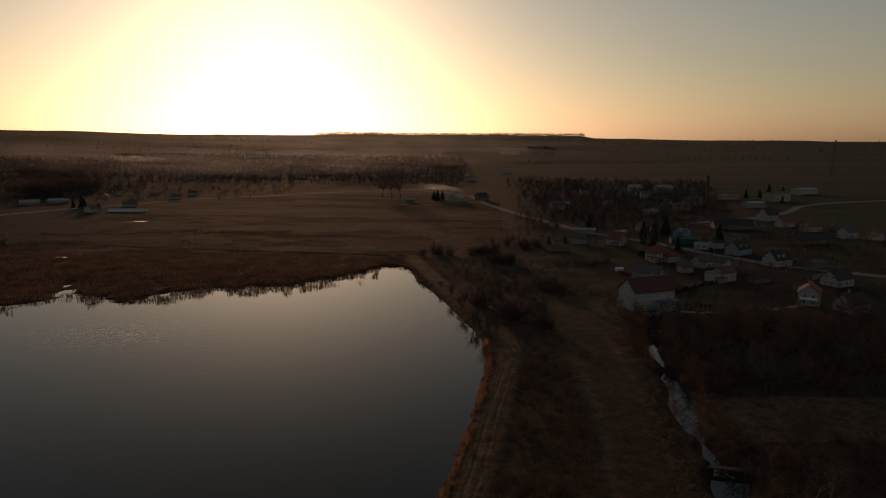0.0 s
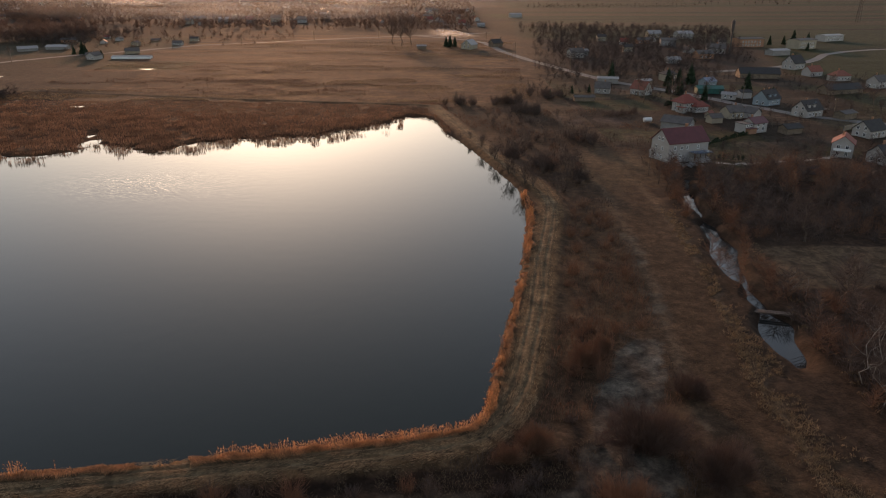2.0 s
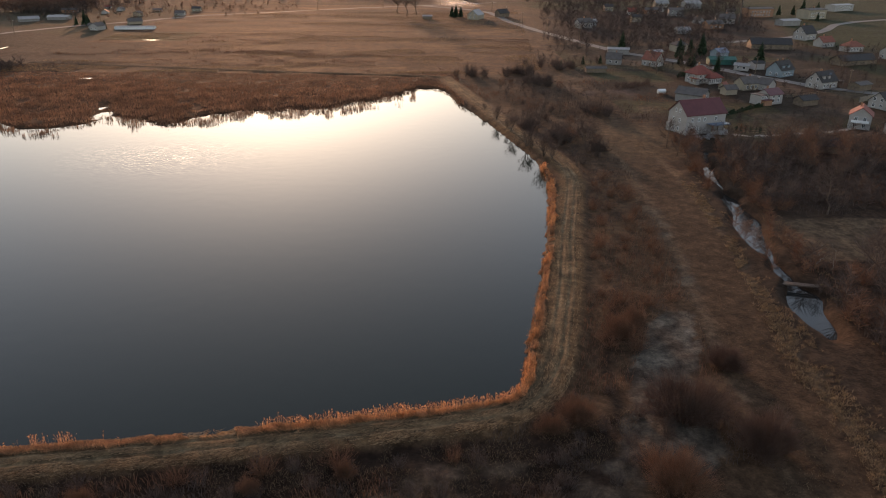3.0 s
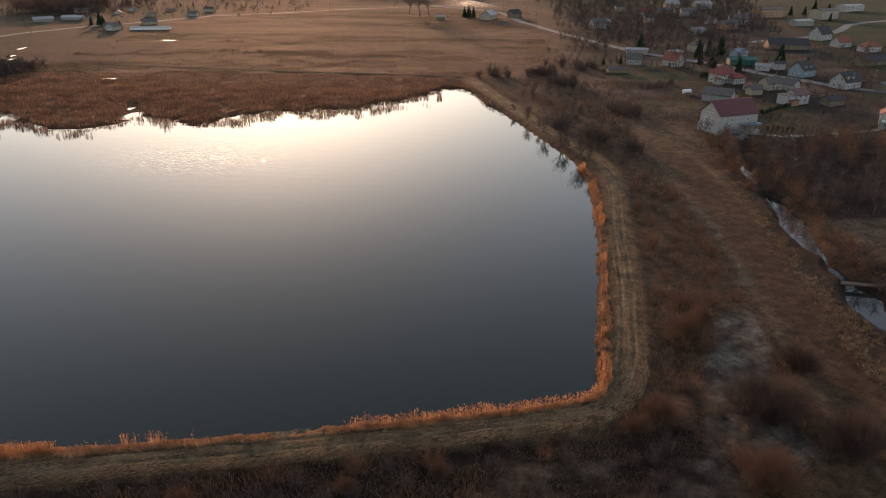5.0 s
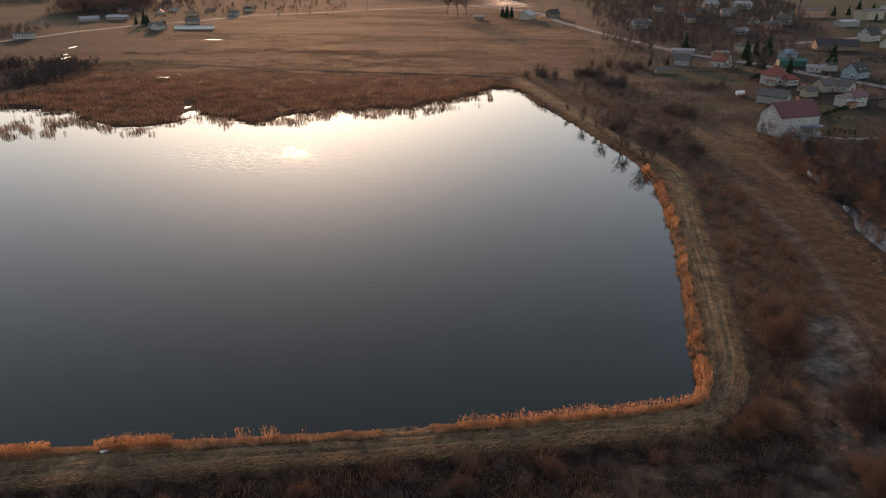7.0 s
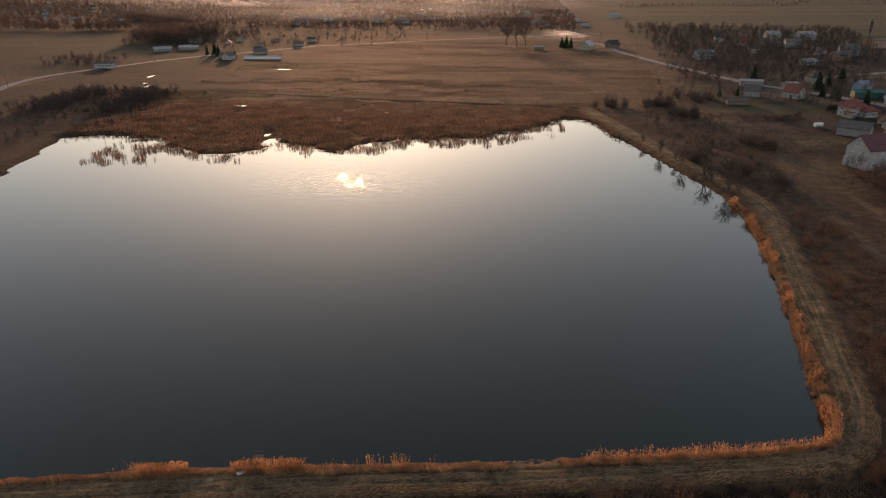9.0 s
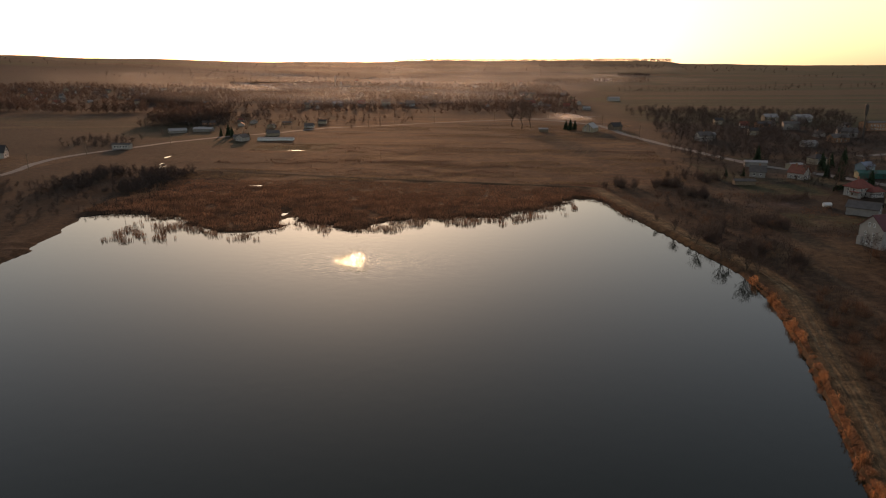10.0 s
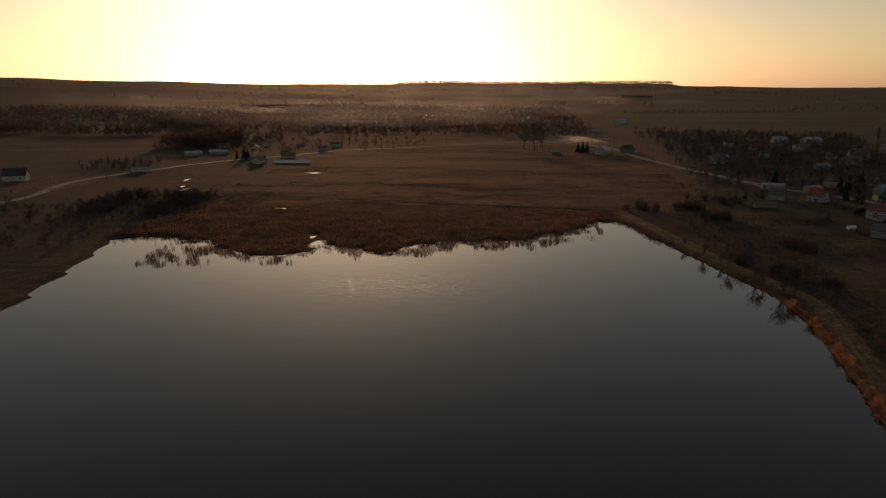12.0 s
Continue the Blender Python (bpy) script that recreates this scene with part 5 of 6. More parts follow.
house(205.0, 352.0, 18, 26.0, 9.0, 2.8, 2.6, M_WOOD, M_ROOF_DARK, "long dark wooden barn", name="barn", category="barn", chimneys=(), size=0.85)
house(188.0, 408.0, -8, 26.0, 11.0, 3.2, 3.4, M_WOOD, M_ROOF_DARK, "very long dark farm hall with low roof", name="farm_hall", category="barn", chimneys=(), size=0.85)
house(300.0, 580.0, 28, 22.0, 11.0, 7.0, 0.8, M_CREAM, M_ROOF_GREY, "yellowish flat-roofed apartment block", name="apartment_block", category="building", sides=(("s", 7, (1.0, 3.8)),), chimneys=((0.2, 0.1),))
house(361.0, 650.0, 24, 34.0, 14.0, 7.0, 1.0, M_PLASTER, M_ROOF_PALE, "long white industrial hall with window bands", name="industrial_hall", category="building", sides=(("s", 12, (1.2, 4.4)),), chimneys=(), size=0.72)
house(256.0, 528.0, 18, 16.0, 8.0, 3.4, 0.9, M_GREYWALL, M_ROOF_PALE, "grey hall with pale roof", name="farm_hall", category="barn", chimneys=())
house(262.0, 594.0, 15, 24.0, 10.0, 6.5, 0.8, M_BRICK, M_ROOF_GREY, "brown brick flat-roofed building", name="apartment_block", category="building", sides=(("s", 7, (1.0, 3.6)),), chimneys=())
house(196.0, 596.0, -10, 12.0, 9.0, 5.0, 1.5, M_GREYWALL, M_ROOF_GREY, "grey two-storey house among bare trees", sides=(("s", 3, (1.0, 3.2)),))
house(233.0, 666.0, 14, 15.0, 10.0, 4.6, 2.2, M_PLASTER, M_ROOF_PALE, "white house with shining pale roof", sides=(("s", 4, (1.0,)),))
house(209.0, 678.0, 5, 12.0, 9.0, 3.6, 2.6, M_CREAM, M_ROOF_PALE, "cream house with pale roof", sides=(("s", 3, (1.0,)),))
house(102.0, 508.0, 12, 10.0, 8.0, 3.6, 2.6, M_PLASTER, M_ROOF_GREY, "white house among bare roadside trees", sides=(("s", 3, (1.0,)),))
house(110.0, 520.0, 12, 6.0, 5.0, 3.2, 1.4, M_GREYWALL, M_ROOF_PALE, "small grey house with pale roof", sides=(("s", 2, (1.0,)),))
house(215.0, 542.0, -12, 13.0, 9.0, 3.6, 3.0, M_PLASTER, M_ROOF_GREY, "white gabled house at the wood's edge", sides=(("s", 3, (1.0,)), ("w", 2, (1.0,))))
house(30.0, 566.0, 62, 12.0, 8.5, 3.2, 3.4, M_CREAM, M_ROOF_PALE, "farmhouse with glinting pale roof", sides=(("w", 2, (1.0, 3.6)),), chimneys=((0.2, 0.2),))
house(-7.5, 562.0, 4, 7.0, 4.0, 2.2, 0.7, M_WOOD, M_ROOF_PALE, "low wooden hut with red boards", name="shed", category="shed", chimneys=())
house(52.0, 582.0, 30, 9.0, 7.0, 3.0, 2.6, M_WOOD, M_ROOF_DARK, "dark wooden barn beside the farm", name="barn", category="barn", chimneys=())
kiosk = house(-281.0, 425.0, 6, 11.0, 5.0, 3.0, 0.5, M_PLASTER, M_ROOF_DARK, "small white flat-roofed roadside building", name="roadside_shop", category="building", sides=(("s", 5, (0.9,)),), chimneys=())
house(-331.0, 377.0, 20, 12.0, 9.0, 3.4, 3.6, M_PLASTER, M_ROOF_DARK, "white house with dark roof near the road", sides=(("e", 2, (0.9, 3.6)), ("s", 3, (0.9,))))
house(-291.0, 526.0, 35, 14.0, 9.0, 3.0, 2.4, M_GREYWALL, M_ROOF_PALE, "barn with shining pale sheet roof", name="barn", category="barn", chimneys=())
house(-275.0, 538.0, 5, 16.0, 9.0, 3.2, 1.8, M_GREYWALL, M_ROOF_PALE, "wide barn with pale ribbed roof", name="barn", category="barn", chimneys=())
house(-221.5, 477.0, 75, 9.0, 7.0, 4.2, 3.0, M_PLASTER, M_ROOF_GREY, "white farm cottage with steep grey roof", sides=(("w", 2, (0.9,)), ("e", 2, (0.9,))))
house(-229.0, 490.0, 10, 8.0, 6.0, 3.0, 2.0, M_GREYWALL, M_ROOF_GREY, "small grey farm shed with sheet roof", name="shed", category="shed", chimneys=())
house(-200.0, 484.0, 4, 28.0, 6.5, 2.2, 0.9, M_WHITEP, M_ROOF_PALE, "long low greenhouse with shiny cover", name="greenhouse", category="greenhouse", over=0.1, chimneys=())
house(-212.0, 515.0, 30, 10.0, 8.0, 3.0, 2.8, M_CREAM, M_ROOF_GREY, "farm outbuilding with grey roof", name="outbuilding", category="outbuilding", chimneys=())
house(219.0, 1822.0, 3, 44.0, 12.0, 6.0, 1.2, M_WHITEP, M_ROOF_PALE, "long bright hall far out in the fields", name="farm_hall", category="barn", chimneys=())
house(118.0, 1010.0, 12, 16.0, 9.0, 4.0, 1.6, M_PLASTER, M_ROOF_PALE, "white farm shed beside a field track", name="shed", category="shed", chimneys=())

house(134.0, 258.5, 20, 7.5, 4.5, 2.2, 1.2, M_WOOD, M_ROOF_DARK, "low dark wooden shed behind the white house", name="shed", category="shed", chimneys=())
house(107.5, 194.0, -20, 6.5, 5.0, 2.2, 1.6, M_WOOD, M_ROOF_DARK, "small dark hut among bare trees", name="hut", category="hut", chimneys=())
house(112.0, 276.5, 15, 5.0, 4.0, 2.3, 1.2, M_CREAM, M_ROOF_GREY, "small cream summer house in a garden", name="garden_hut", category="hut", chimneys=())
house(171.0, 287.0, 28, 8.0, 5.0, 2.5, 0.8, M_WOOD, M_ROOF_GREY, "open-sided grey shed beside the dark-roofed house", name="shed", category="shed", chimneys=())

# panel wall beside the road, and rubble at the mill's foot
panels = new("panel_fence")
for n in range(7):
    block(panels, "panel", M_CREAM, [(2.0 * n, 2.0 * n + 1.85, -0.05, 0.05, -0.2, 1.9 + 0.05 * (n % 2))])
    block(panels, "post", M_GREYWALL, [(2.0 * n - 0.14, 2.0 * n - 0.01, -0.09, 0.09, -0.3, 2.1)])
panels.matrix_basis = pose(156.0, 261.0, ground_at(156, 261), 0, 0, 33)
tagged(panels, "tan concrete panel fence beside the village road", "fence")
rubble = new("rubble_heap")
rnd = random.Random(8)
for n in range(22):
    bm = bmesh.new()
    made = bmesh.ops.create_icosphere(bm, subdivisions=1, radius=1.0)["verts"]
    for v in made:
        v.co = v.co * (1 + 0.35 * noise.noise(v.co * 1.7 + Vector((n, 0, 0))))
    r = rnd.uniform(0.3, 0.8)
    part("block", bm_mesh("block", bm, M_GREYWALL), rubble, pose(rnd.gauss(0, 2.0), rnd.gauss(0, 1.0), r * 0.3, rnd.uniform(0, 60), 0, rnd.uniform(0, 360)) @ Matrix.Diagonal((r * 1.3, r, r * 0.6, 1)))
rubble.matrix_basis = pose(78.5, 209.0, ground_at(78.5, 209.0))
tagged(rubble, "pale heap of concrete rubble below the mill", "rubble")

# the town in the distance: five kinds of plain house, set out in loose rows
kinds = []
for n, (lg, dp, wl, rs, wm, rm, lab) in enumerate(((10, 8, 3.4, 3.4, M_PLASTER, M_ROOF_GREY, "distant white house with grey roof"), (11, 9, 5.6, 3.0, M_CREAM, M_ROOF_DARK, "distant cream two-storey house with dark roof"),
                                                   (9, 8, 3.2, 3.6, M_PLASTER, M_ROOF_RED, "distant white house with red roof"), (12, 8, 3.2, 2.2, M_GREYWALL, M_ROOF_PALE, "distant grey house with glinting sheet roof"),
                                                   (15, 9, 4.0, 2.6, M_BRICK, M_ROOF_GREY, "distant brick building with grey roof"))):
    h = house(-150 - 30 * n, 860, 10 * n, lg, dp, wl, rs, wm, rm, lab, sides=(("s", 3, (1.0,)), ("e", 2, (1.0,))), chimneys=((0.3, 0.2),))
    kinds.append(tagged(h, group="town houses"))
rnd = random.Random(77)
town = scatter(80, -520, 40, 800, 1700, 71, lambda x, y: -0.36 < x / y < 0.03, 16) + scatter(44, -900, -380, 820, 1300, 72, lambda x, y: -0.75 < x / y < -0.45, 18)
town += scatter(24, -10, 75, 800, 1200, 73, None, 18) + scatter(9, 150, 250, 455, 640, 74, lambda x, y: x < 0.3 * y + 70, 16) + scatter(10, -330, -180, 545, 640, 75, None, 15)
town += scatter(10, 165, 300, 300, 365, 76, lambda x, y: x > 240, 14)
for n, (x, y) in enumerate(town):
    src = kinds[n % 5 if rnd.random() < 0.7 else 0]
    set_copy(src, x, y, rnd.choice((8, 98)) + rnd.uniform(-14, 14) + 40 * (x < -380), rnd.uniform(0.55, 0.85))

# church with a tall steeple in the town
church = house(-330, 1330, 20, 26, 13, 9, 7, M_PLASTER, M_ROOF_GREY, "distant white church with square tower", name="church", category="church", sides=(("s", 5, (2.5,)),), chimneys=())
block(church, "tower", M_PLASTER, [(-17, -11, -3, 3, -1, 20)])
bm = bmesh.new()
tube(bm, (-14, 0, 20), (-14, 0, 31), 3.4, 0.1, 8)
part("spire", bm_mesh("spire", bm, M_ROOF_PALE), church)
chimney = new("factory_chimney")
bm = bmesh.new()
tube(bm, (0, 0, -1), (0, 0, 24), 1.6, 1.1, 14)
part("stack", bm_mesh("stack", bm, M_ROOF_PALE), chimney)
bm = bmesh.new()
tube(bm, (0, 0, 23.2), (0, 0, 24.2), 1.35, 1.35, 14)
part("rim", bm_mesh("rim", bm, M_STEEL), chimney)
chimney.matrix_basis = pose(-365, 1398, ground_at(-365, 1398))
tagged(chimney, "tall shining factory chimney in the town", "chimney")

# low farm sheds and a small church
for ob in list(bpy.data.objects):
    if ob.parent is None and ob.children and -345 < ob.location.x < -60 and 430 < ob.location.y < 660 and "tree" not in ob.name and "pole" not in ob.name:
        ob.matrix_basis = ob.matrix_basis @ Matrix.Diagonal((0.9, 0.85, 0.62, 1))
church.matrix_basis = church.matrix_basis @ Matrix.Diagonal((0.6, 0.6, 0.6, 1))

# water tower
tower = new("water_tower")
wx, wy = 221, 530
bm = bmesh.new()
tube(bm, (0, 0, 19), (0, 0, 25), 2.6, 2.9, 14), tube(bm, (0, 0, 25), (0, 0, 26.6), 3.0, 0.4, 14), tube(bm, (0, 0, 17.4), (0, 0, 19), 1.3, 2.6, 14)
part("tank", bm_mesh("tank", bm, M_DARKSTEEL), tower)
bm = bmesh.new()
tube(bm, (0, 0, -0.6), (0, 0, 17.6), 1.5, 1.2, 12)
part("shaft", bm_mesh("shaft", bm, M_DARKSTEEL), tower)
tower.matrix_basis = placed(wx, wy) @ Matrix.Diagonal((0.45, 0.45, 0.95, 1))
tagged(tower, "slender dark steel water tower among bare trees", "tower")

# lattice mast
mast = new("radio_mast")
for k in range(3):
    a, b = 2 * math.pi * k / 3, 2 * math.pi * (k + 1) / 3
    bm = bmesh.new()
    tube(bm, (1.9 * math.cos(a), 1.9 * math.sin(a), -0.5), (0.5 * math.cos(a), 0.5 * math.sin(a), 50), 0.16, 0.12, 5)
    part("leg", bm_mesh("leg", bm, M_DARKSTEEL), mast)
    bm = bmesh.new()
    for i in range(12):
        z0, z1 = i * 50 / 12, (i + 1) * 50 / 12
        r0, r1 = 1.9 - 1.4 * z0 / 50, 1.9 - 1.4 * z1 / 50
        tube(bm, (r0 * math.cos(a), r0 * math.sin(a), z0), (r1 * math.cos(b), r1 * math.sin(b), z1), 0.06, 0.06, 4)
        tube(bm, (r1 * math.cos(a), r1 * math.sin(a), z1), (r1 * math.cos(b), r1 * math.sin(b), z1), 0.06, 0.06, 4)
    part("lattice", bm_mesh("lattice", bm, M_DARKSTEEL), mast)
for z, a in ((46, 0.3), (46, 2.4), (46, 4.5), (41, 1.2)):
    bm = bmesh.new()
    box(bm, -0.25, 0.25, 0.8, 1.1, z, z + 2.4)
    part("antenna", bm_mesh("antenna", bm, M_DARKSTEEL), mast, pose(0, 0, 0, 0, 0, math.degrees(a)))
mast.matrix_basis = pose(562, 950, ground_at(562, 950)) @ Matrix.Diagonal((1.7, 1.7, 1, 1))
tagged(mast, "slender steel lattice radio mast in the fields", "mast")


# ---- roadside poles, fences and small things ----
def pole_mesh():
    bm = bmesh.new()
    tube(bm, (0, 0, -0.5), (0, 0, 8.2), 0.16, 0.11, 8)
    return bm_mesh("post", bm, M_WOOD)


pole = new("utility_pole")
part("post", pole_mesh(), pole)
block(pole, "cross_arm", M_WOOD, [(-0.9, 0.9, -0.06, 0.06, 7.5, 7.64)])
for u in (-0.75, 0.0, 0.75):
    bm = bmesh.new()
    tube(bm, (u, 0, 7.64), (u, 0, 7.86), 0.05, 0.04, 6)
    part("insulator", bm_mesh("insulator", bm, M_WHITEP), pole)
tagged(pole, "wooden utility pole beside the road", "pole", "roadside poles")
posts = [VALLEY_ROAD[i] + np.array([5.0, 1.0]) for i in range(6, len(VALLEY_ROAD) - 8, 7)] + [LEFT_ROAD[i] + np.array([5.0, -3.0]) for i in range(12, len(LEFT_ROAD) - 4, 7)]
pole.matrix_basis = placed(*posts[0], 20)
for x, y in posts[1:]:
    set_copy(pole, x, y, 20, 1.0)


def fence(points, tall, gap, label):
    """Posts with two rails between them."""
    ob = new("fence")
    pts = smooth_line(points, gap)
    for n, (x, y) in enumerate(pts):
        z = ground_at(x, y)
        bm = bmesh.new()
        box(bm, x - 0.06, x + 0.06, y - 0.06, y + 0.06, z - 0.3, z + tall)
        part("post", bm_mesh("post", bm, M_WOOD), ob)
        if n:
            u, v = pts[n - 1]
            zz = ground_at(u, v)
            for h in (0.45, 0.9):
                bm = bmesh.new()
                tube(bm, (u, v, zz + tall * h), (x, y, z + tall * h), 0.05, 0.05, 4)
                part("rail", bm_mesh("rail", bm, M_WOOD), ob)
    return tagged(ob, label, "fence")


fence([(92, 214), (101, 211), (112, 212), (124, 214)], 1.2, 3.0, "weathered wooden garden fence below the mill")
fence([(64, 330), (80, 331), (96, 338), (102, 338)], 1.3, 3.0, "grey wooden paddock fence")
fence([(126, 270), (140, 272), (152, 278), (170, 277)], 1.4, 3.0, "wooden roadside fence beside village plots")

# plank footbridge over the stream
bridge = new("footbridge")
for v in (-0.45, 0.45):
    bm = bmesh.new()
    tube(bm, (-3.6, v, 0), (3.6, v, 0.05), 0.16, 0.13, 7)
    part("log", bm_mesh("log", bm, M_BARK), bridge)
for i in range(14):
    block(bridge, "plank", M_BARK, [(-3.2 + 0.48 * i, -2.78 + 0.48 * i, -0.6, 0.6, 0.13, 0.18)])
bridge.matrix_basis = pose(57.2, 108.5, 0.1, 0, 0, -14)
tagged(bridge, "narrow dark plank footbridge over the stream", "bridge")

# stake in the water and a small jetty in the reeds
stake = new("stake")
bm = bmesh.new()
tube(bm, (0, 0, -1.3), (0.05, 0, 2.6), 0.07, 0.05, 6)
part("post", bm_mesh("post", bm, M_WOOD), stake)
block(stake, "crosspiece", M_WOOD, [(-0.5, 0.5, -0.05, 0.05, 2.2, 2.3)])
stake.matrix_basis = pose(-178, 235, 0)
tagged(stake, "wooden stake standing in the shallow water", "stake")
jetty = new("fishing_platform")
block(jetty, "deck", M_BARK, [(-1.3, 1.3, -1.0, 1.0, 0.9, 1.0)])
for u, v in ((-1.1, -0.8), (1.1, -0.8), (-1.1, 0.8), (1.1, 0.8)):
    block(jetty, "post", M_BARK, [(u - 0.06, u + 0.06, v - 0.06, v + 0.06, -1.4, 1.7)])
for v in (-0.8, 0.8):
    block(jetty, "rail", M_BARK, [(-1.15, 1.15, v - 0.04, v + 0.04, 1.6, 1.7)])
jetty.matrix_basis = pose(-66.9, 66.6, -0.1, 0, 0, 9) @ Matrix.Diagonal((0.5, 0.5, 0.8, 1))
tagged(jetty, "small dark wooden fishing platform among reeds", "jetty")
sack = new("board")
block(sack, "sheet", M_WHITEP, [(-0.55, 0.55, -0.25, 0.25, 0.0, 0.05)])
sack.matrix_basis = pose(-67.6, 62.9, ground_at(-67.6, 62.9) + 0.1, 0, 8, 40)
tagged(sack, "pale wooden board dropped beside the track", "board")

# puddles in the meadow
for x, y, a, b in ((-170, 430, 4.5, 1.4), (-152, 303, 2.6, 1.0), (-222, 356, 1.0, 3.2), (-227, 366, 0.9, 2.6), (-236, 392, 1.0, 4), (-217, 343, 0.8, 2.5), (-165, 1240, 26, 22)):
    ring = [(x + a * math.cos(t) * (1 + 0.35 * math.sin(3 * t + x) + 0.2 * math.sin(7 * t)), y + b * math.sin(t) * (1 + 0.3 * math.cos(2 * t + y) + 0.2 * math.cos(5 * t))) for t in np.linspace(0, 2 * math.pi, 24, endpoint=False)]
    zs = ground_height(np.array([p[0] for p in ring]), np.array([p[1] for p in ring]))
    sheet("water", ring, float(zs.max()) + 0.06, M_STREAM, "small shining pool of standing water in the meadow", "puddle")


# ---- woods and undergrowth ----
def far_trees(spots, lo, hi, seed, twigs=46, wide=0.0075, bends=3):
    """Plain leafless trees for woods too far off to tell apart: trunk, limbs and a ragged crown of twigs."""
    rng = np.random.default_rng(seed)
    p = np.array(spots)
    k = len(p)
    z = ground_height(p[:, 0], p[:, 1])
    tall = rng.uniform(lo, hi, k)
    base = np.c_[p, z - 0.3]
    trunk = grow(base, np.c_[rng.normal(0, 0.06, (k, 2)), np.ones(k)], tall * 0.8, np.zeros(k), rng, 3)
    out = [limb_net(trunk, np.array([1, 0.6, 0.15])[None] * (tall * 0.011)[:, None], 3)]
    idx = np.repeat(np.arange(k), twigs)
    u = rng.uniform(0.12, 1, len(idx))
    a = rng.uniform(0, 2 * math.pi, len(idx))
    start = trunk[idx, 0] + (trunk[idx, 2] - trunk[idx, 0]) * u[:, None]
    way = np.stack([np.cos(a), np.sin(a), rng.uniform(-0.05, 1.0, len(idx))], -1)
    reach = tall[idx] * (0.5 - 0.3 * u) * rng.uniform(0.6, 1.3, len(idx))
    line = grow(start, way, reach, np.full(len(idx), 0.18), rng, bends)
    w = (tall[idx] * wide)[:, None] * np.array([1.0, 1.2, 0.4] if bends == 3 else [1.2, 0.6])[None]
    out.append(strip_net(line, w, rng))
    return out


def free_of_houses(x, y):
    return all((x - a) ** 2 + (y - b) ** 2 > 120 for a, b in town)


woods = scatter(1150, 62, 340, 395, 800, 81, lambda x, y: lattice(np.array([x]), np.array([y]), 45, 181)[0] > -0.6 - 0.4 * (y < 560) and x > 66 + 0.12 * (y - 405) + 22 * lattice(np.array([x]), np.array([y]), 16, 193)[0] and x < 0.33 * y + 60 and not (170 < x < 230 and y < 470) and gap_to(VALLEY_ROAD)(x, y) > 6, 2.9)
woods += scatter(190, -345, -270, 555, 700, 82, lambda x, y: gap_to(LEFT_ROAD)(x, y) > 8, 4)
thicket = scatter(300, -242, -194, 282, 334, 182, lambda x, y: lattice(np.array([x]), np.array([y]), 22, 183)[0] > -0.5 and gap_to(LEFT_ROAD)(x, y) > 6, 1.7) + scatter(120, -320, -195, 215, 300, 184, lambda x, y: x < -190 - 0.1 * (300 - y), 3)
thicket += scatter(60, -330, -190, 430, 470, 185, lambda x, y: gap_to(LEFT_ROAD)(x, y) > 6 and x < -290, 3)
stuff("thicket", far_trees(thicket, 2.5, 7.0, 186, 50, 0.008), M_TWIG_FAR, "dense leafless thicket on the pond's western side", "thicket")
stuff("woodland", far_trees(woods, 4, 10, 83, 46, 0.0065), M_TWIG_FAR, "leafless brown wood on the slope behind the village", "wood")
trees = scatter(3100, -600, 80, 735, 1600, 84, lambda x, y: free_of_houses(x, y) and -0.4 < x / y < 0.06 and lattice(np.array([x]), np.array([y]), 60, 191)[0] > -0.4, 4.5) + scatter(1900, -1000, -330, 740, 1400, 85, lambda x, y: free_of_houses(x, y) and x / y > -0.8 and lattice(np.array([x]), np.array([y]), 70, 192)[0] > -0.35, 4.5)
orchard = scatter(170, -300, -90, 500, 690, 86, lambda x, y: gap_to(LEFT_ROAD)(x, y) > 9 and x < -120 + 0.0 * y and y > 560 + 0.5 * (x + 190) and all((x - o.location.x) ** 2 + (y - o.location.y) ** 2 > 90 for o in bpy.data.objects if o.parent is None and -330 < o.location.x < -60), 4)
stuff("scrub", far_trees(orchard, 1.8, 6.0, 194, 44, 0.009), M_TWIG_HAZED, "leafless garden scrub at the edge of the town", "scrub")
stuff("town_trees", far_trees(trees, 5, 11, 87, 21, 0.022, 2), M_TWIG_HAZED, "leafless trees between the houses of the distant town", "trees")
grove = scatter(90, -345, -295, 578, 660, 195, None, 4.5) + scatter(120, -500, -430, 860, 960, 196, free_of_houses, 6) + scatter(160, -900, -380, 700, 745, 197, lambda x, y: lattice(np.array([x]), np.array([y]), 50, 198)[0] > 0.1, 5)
stuff("grove", far_trees(grove, 10, 17, 199, 64, 0.008), M_TWIG_HAZED, "tall dark grove of leafless trees before the town", "trees")
rows_far = [(180 + 2.0 * i + 3 * math.sin(i * 1.7), 1330 + 0.55 * i) for i in range(0, 170, 4)] + [(60 + 1.2 * i, 1620 + 0.1 * i) for i in range(0, 120, 3)]
rows_far += scatter(300, -1400, 900, 1500, 2600, 88, lambda x, y: lattice(np.array([x * 0.5]), np.array([y]), 160, 89)[0] > 0.25, 9)
rows_far += scatter(330, 40, 330, 1690, 1860, 90, lambda x, y: 1690 < y - 0.2 * x < 1790, 6)
rows_far += scatter(300, 120, 560, 2650, 2950, 95, None, 7) + scatter(120, 300, 380, 2030, 2110, 96, None, 5)
stuff("field_trees", far_trees(rows_far, 8, 13, 91, 12, 0.02), M_TWIG_FAR, "rows of leafless trees between far fields", "trees")
ridge = []
rnd = random.Random(92)
